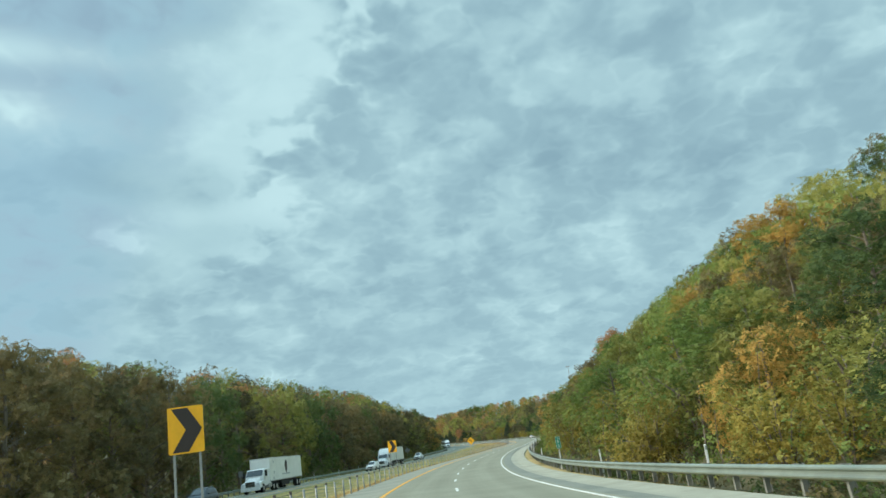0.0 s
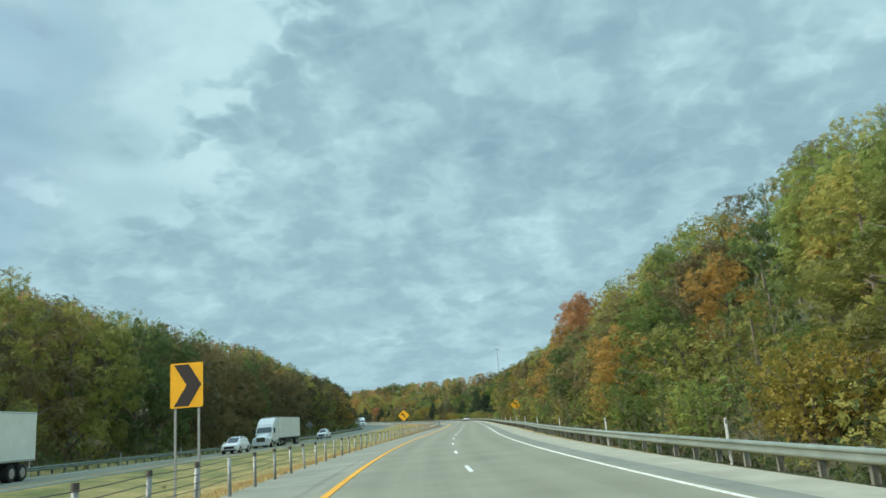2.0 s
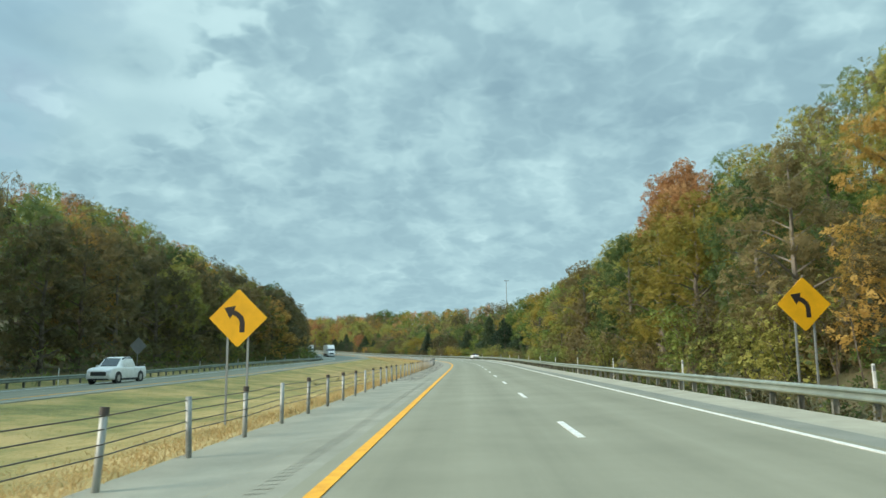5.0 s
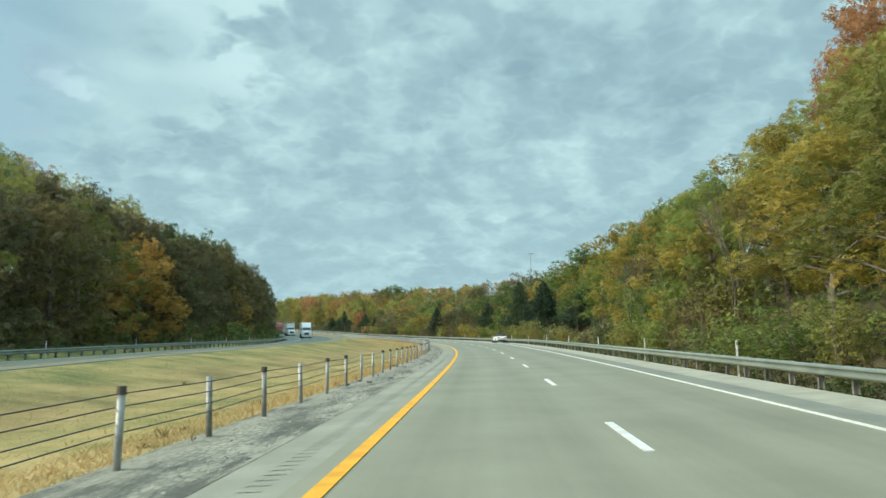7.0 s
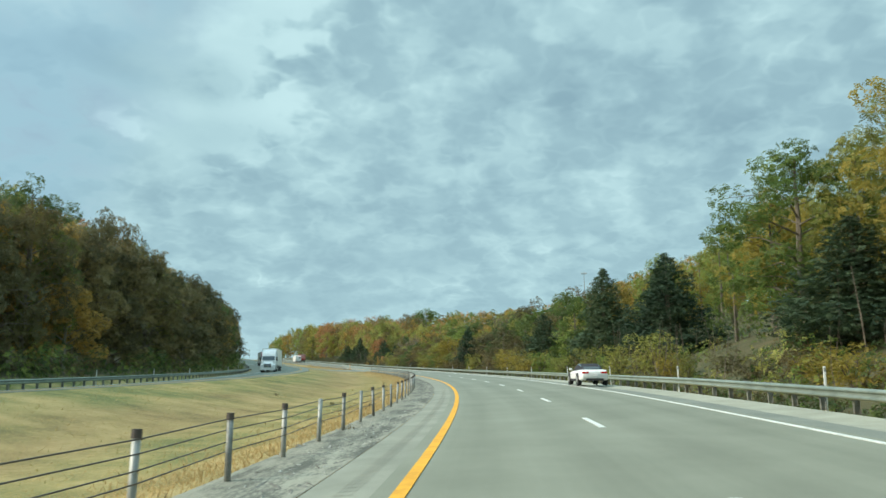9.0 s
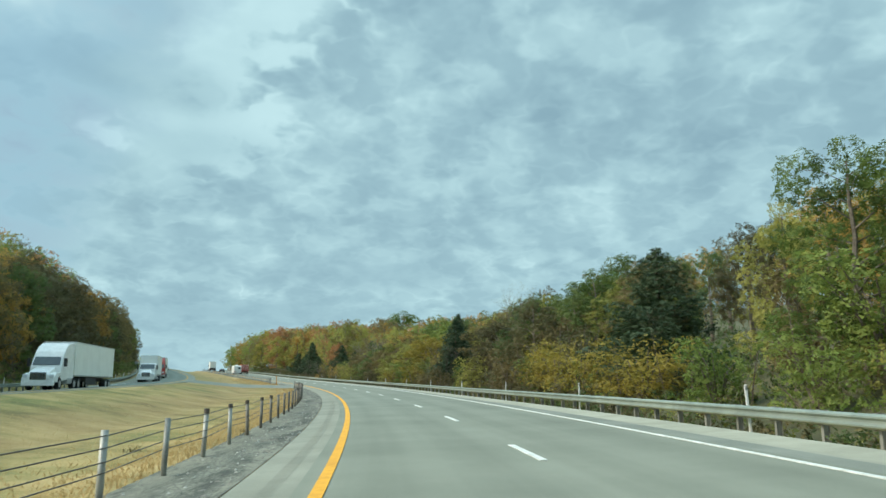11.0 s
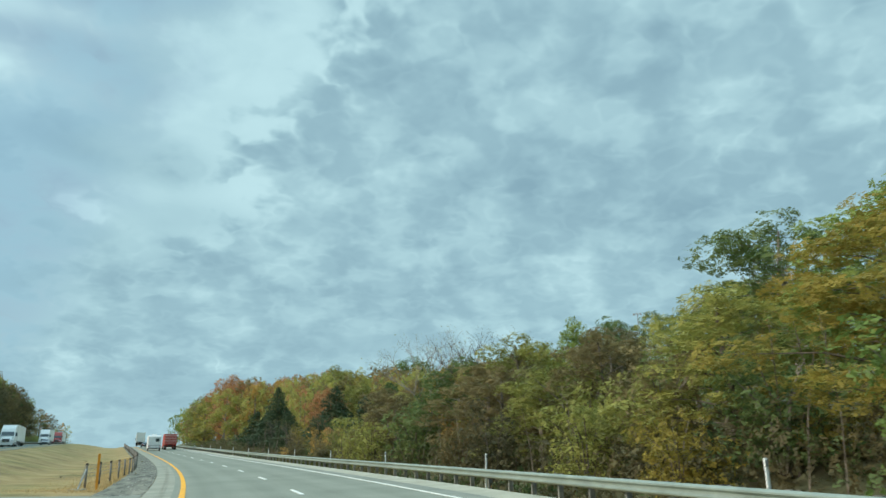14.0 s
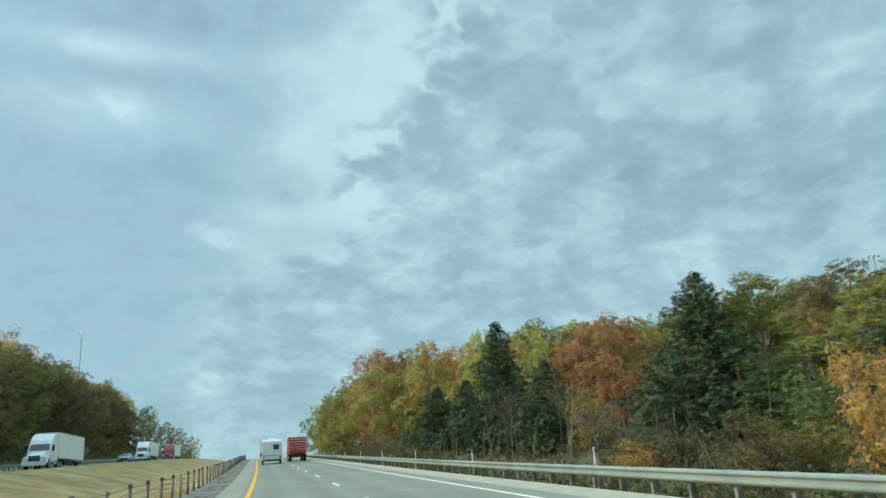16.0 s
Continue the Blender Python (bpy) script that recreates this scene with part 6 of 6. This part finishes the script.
def light_vehicle(name, s, d, mat, hood, cabin, half, wheels, label, facing=180, roof="", r=0.34, category="car", bed=False):
    """A car from its side view: the line of its bonnet and deck and the line of its cabin, both of (y, z) from front to back."""
    o = far_road(s, d) if d < -15 else 0
    t = empty_at(name, stand(s, d, 0.02 + o, facing), label, category)
    front, back = hood[0][0], hood[-1][0]
    ys = [front + (back - front) * (0.5 - 0.5 * math.cos(math.pi * i / 22)) for i in range(23)]

    def line_of(points):
        qs = sorted(points)
        return lambda y: float(np.interp(y, [p[0] for p in qs], [p[1] for p in qs]))

    def plan(y):
        return half * (1 - 0.13 * abs(2 * (y - front) / (back - front) - 1) ** 9)

    body = shell(ys, lambda y: 0.27 + 0.05 * abs(2 * (y - front) / (back - front) - 1) ** 8, line_of(hood), plan, 8.0, 0.08)
    skin("body", body, M[mat], t)
    belt = min(z for _, z in cabin) - 0.06
    c0, c1 = cabin[0][0], cabin[-1][0]
    ring = shell([c0 + (c1 - c0) * i / 20 for i in range(21)], lambda y: belt - 0.1, line_of(cabin), lambda y: half * 0.92, 6.0, 0.26)
    top = skin("cabin", ring, M[roof or mat], t)
    for a0, a1 in ((22, 46), (134, 158)):
        patch("side_window", ring, 0.26, 0.55, a0, a1, M["glass"], top)
        patch("side_window", ring, 0.58, 0.84, a0, a1, M["glass"], top)
    patch("windshield", ring, 0.03, 0.27, 54, 126, M["glass"], top)
    patch("rear_window", ring, 0.86, 0.975, 56, 124, M["glass"], top)
    if bed:
        patch("load_bed", body, 0.68, 0.93, 52, 128, M["chassis"], t, 0.006, "dark open load bed")
    mid = sum(z for _, z in hood) / len(hood)
    for k in (-1, 1):
        block("headlight", (k * half * 0.62 - 0.2, front - 0.3, mid * 0.72), (k * half * 0.62 + 0.2, front + 0.01, mid * 0.72 + 0.14), M["lamp"], t, 0.05)
        block("tail_light", (k * half * 0.62 - 0.2, back - 0.012, mid * 0.86), (k * half * 0.62 + 0.2, back + 0.25, mid * 0.86 + 0.12), M["tail"], t, 0.04)
        block("mirror", (k * half * 1.04 - 0.1, c0 - 0.62, belt + 0.08), (k * half * 1.04 + 0.1, c0 - 0.48, belt + 0.22), M[mat], t, 0.04)
        block("sill", (k * half * 0.96 - 0.03, wheels[1] + r + 0.1, 0.25), (k * half * 0.96 + 0.03, wheels[0] - r - 0.1, 0.38), M["chassis"], t, 0.015)
        for y in ((front + back) / 2 + 0.3, (front + back) / 2 - 0.75):
            block("door_handle", (k * half * 0.985 - 0.02, y - 0.1, belt - 0.14), (k * half * 0.985 + 0.02, y + 0.08, belt - 0.11), M[mat], t, 0.008)
        for y in wheels:
            bm = bmesh.new()
            bmesh.ops.create_cone(bm, cap_ends=True, segments=24, radius1=r * 1.14, radius2=r * 1.14, depth=0.06, matrix=Matrix.Translation((k * half * 0.975, y, r)) @ pose(0, 0, 0, 0, 90, 0))
            part("wheel_arch", bm, t, M["chassis"])
            wheel(t, k * half * 0.88, y, r, 0.24)
    block("grille", (-half * 0.55, front - 0.2, mid * 0.52), (half * 0.55, front + 0.012, mid * 0.78), M["chassis"], t, 0.03)
    block("front_skirt", (-half * 0.74, front - 0.25, 0.28), (half * 0.74, front + 0.01, 0.4), M["chassis"], t, 0.04)
    block("bumper", (-half * 0.6, back - 0.02, 0.27), (half * 0.6, back + 0.2, 0.42), M["chassis"], t, 0.05)
    block("plate", (-0.16, back - 0.035, mid * 0.68), (0.16, back - 0.005, mid * 0.68 + 0.12), M["marker"], t, 0.0, "pale blank plate")
    return t


SUV_LINE = [(0, 0.74), (-0.12, 0.92), (-0.5, 1.0), (-1.2, 1.07), (-4.2, 1.1), (-4.5, 1.02), (-4.6, 0.9)]
SUV_CAB = [(-0.95, 1.02), (-1.35, 1.3), (-1.75, 1.54), (-2.3, 1.68), (-3.6, 1.67), (-4.15, 1.52), (-4.5, 1.04)]
CAR_LINE = [(0, 0.56), (-0.12, 0.67), (-0.6, 0.77), (-1.4, 0.87), (-3.7, 0.92), (-4.45, 0.93), (-4.62, 0.88), (-4.7, 0.8)]
CAR_CAB = [(-1.25, 0.88), (-2.05, 1.22), (-2.5, 1.3), (-3.0, 1.29), (-3.5, 1.17), (-4.1, 0.93)]
PICK_LINE = [(0, 0.9), (-0.1, 1.06), (-0.5, 1.14), (-1.5, 1.19), (-5.7, 1.18), (-5.8, 1.1)]
PICK_CAB = [(-1.35, 1.14), (-2.05, 1.76), (-2.5, 1.87), (-3.7, 1.85), (-4.05, 1.16)]

semi_truck(92.5, -23.4, "white_body", "white semi truck with a plain white box trailer and dark emblem", sleeper=False, emblem=True)
semi_truck(165.0, -23.4, "white_body", "white sleeper semi truck with a plain white box trailer")
semi_truck(416.0, -23.4, "white_body", "white semi truck with a pale box trailer in the oncoming lanes")
semi_truck(473.0, -23.4, "white_body", "white semi truck with a short pale trailer in the oncoming lanes", sleeper=False, length=8.0)
semi_truck(503.0, -23.4, "red_body", "red-cabbed semi truck with a box trailer in the oncoming lanes")
semi_truck(606.0, -23.4, "white_body", "white sleeper semi truck with a tall white box trailer")
semi_truck(684.0, -23.4, "white_body", "white semi truck with a box trailer coming over the rise")
semi_truck(728.0, -23.4, "red_body", "dark red semi truck coming over the rise")
light_vehicle("suv", 140.0, -19.7, "white_body", SUV_LINE, SUV_CAB, 0.93, (-0.9, -3.65), "white sport utility vehicle in the oncoming lanes")
light_vehicle("suv", 67.0, -19.7, "blue_grey", SUV_LINE, SUV_CAB, 0.92, (-0.9, -3.65), "dark blue-grey sport utility vehicle in the oncoming lanes")
light_vehicle("pickup_truck", 207.0, -23.4, "white_body", PICK_LINE, PICK_CAB, 0.98, (-1.0, -4.5), "white crew-cab pickup truck in the oncoming lanes", r=0.4, category="pickup truck", bed=True)
light_vehicle("car", 640.0, -19.7, "silver", CAR_LINE, CAR_CAB, 0.9, (-0.9, -3.7), "silver-grey car in the oncoming lanes")
light_vehicle("convertible_car", 335.5, 8.2, "white_body", CAR_LINE, CAR_CAB, 0.88, (-0.9, -3.7), "white convertible with a black fabric roof on the shoulder", facing=0, roof="cloth_top")


def camper_trailer(s, d):
    t = empty_at("camper_trailer", stand(s, d, 0.02), "white camper trailer with a small dark rear window", "trailer")
    extruded("body", [(0, 0.55), (0, 2.7), (0.2, 2.95), (6.2, 2.95), (6.8, 2.2), (6.9, 1.0), (6.4, 0.5)], 1.2, M["white_body"], t, 0.07)
    block("rear_window", (0.15, -0.03, 1.75), (0.85, 0.03, 2.35), M["glass"], t, 0.02)
    block("trim_band", (-1.21, -0.012, 1.0), (1.21, 0.02, 1.12), M["silver"], t, 0.005)
    block("rear_bumper", (-1.1, -0.2, 0.4), (1.1, -0.02, 0.55), M["chassis"], t, 0.02)
    for k in (-1, 1):
        block("tail_light", (k * 1.0 - 0.09, -0.035, 0.72), (k * 1.0 + 0.09, 0.03, 0.95), M["tail"], t, 0.015)
        for y in (2.9, 3.75):
            wheel(t, k * 1.1, y, 0.36, 0.22)
    block("roof_unit", (-0.4, 2.6, 2.94), (0.4, 3.5, 3.22), M["marker"], t, 0.08)


def stake_truck(s, d):
    t = empty_at("stake_truck", stand(s, d, 0.02), "red truck with a slatted red and white stake body", "truck")
    block("bed", (-1.22, 0, 1.05), (1.22, 6.4, 1.25), M["red_body"], t, 0.03)
    for i in range(6):
        z = 1.32 + i * 0.34
        block("rear_slat", (-1.2, -0.02, z), (1.2, 0.03, z + 0.2), M["red_body"], t, 0.01)
        for k in (-1, 1):
            block("side_slat", (k * 1.2 - 0.025, 0.05, z), (k * 1.2 + 0.025, 6.4, z + 0.24), M["red_body"], t, 0.01)
    for x in (-1.12, -0.4, 0.4, 1.12):
        block("stake", (x - 0.05, 0.035, 1.2), (x + 0.05, 0.09, 3.4), M["marker"], t, 0.01)
    block("load", (-1.1, 0.2, 1.26), (1.1, 6.2, 3.2), M["marker"], t, 0.1, "pale bulky load")
    extruded("cab", [(6.6, 0.7), (6.6, 2.9), (7.0, 3.2), (8.4, 3.2), (8.9, 2.2), (9.9, 1.9), (10.1, 0.7)], 1.15, M["red_body"], t, 0.07)
    block("chassis", (-0.45, 0.2, 0.75), (0.45, 9.6, 1.04), M["chassis"], t, 0.02)
    for k in (-1, 1):
        block("tail_light", (k * 0.95 - 0.15, -0.04, 0.82), (k * 0.95 + 0.15, 0.02, 0.98), M["tail"], t, 0.015)
        for y in (1.4, 2.7, 9.0):
            wheel(t, k * 1.0, y, 0.5, 0.42 if y < 5 else 0.3)


light_vehicle("car", 668.0, 1.8, "blue_grey", CAR_LINE, CAR_CAB, 0.9, (-0.9, -3.7), "dark car driving ahead", facing=0)
semi_truck(722.0, 1.8, "white_body", "white box truck driving over the rise", facing=0, sleeper=False, length=8.0)
camper_trailer(612.0, 1.8)
stake_truck(623.0, 5.5)


# ---- high-mast lamps far off ----
def mast_lamp(x, y, top, tall):
    ob = empty_at("mast_lamp", pose(x, y, top - tall), "tall thin lamp mast with a ring of lamps above the trees", "street lamp", "lamp masts")
    verts, faces = [], []
    tube(verts, faces, [Vector((0, 0, 0)), Vector((0, 0, tall))], [0.45, 0.2], 8)
    part("pole", mesh_of("pole", verts, faces, M["sign_back"]), ob)
    for i in range(6):
        w = i * math.pi / 3
        c = Vector((math.cos(w) * 1.7, math.sin(w) * 1.7, tall - 0.4))
        bm = bmesh.new()
        bmesh.ops.create_cone(bm, cap_ends=True, segments=8, radius1=0.55, radius2=0.25, depth=0.7, matrix=Matrix.Translation(c))
        lamp = part("lamp", bm, ob, M["sign_back"])
        verts, faces = [], []
        tube(verts, faces, [Vector((0, 0, tall - 0.1)), c + Vector((0, 0, 0.35))], [0.07, 0.07], 4)
        part("arm", mesh_of("arm", verts, faces, M["sign_back"]), lamp)


mast_lamp(-175.8, 951.0, 93.6, 55.0)
mast_lamp(194.8, 760.9, 65.5, 45.0)
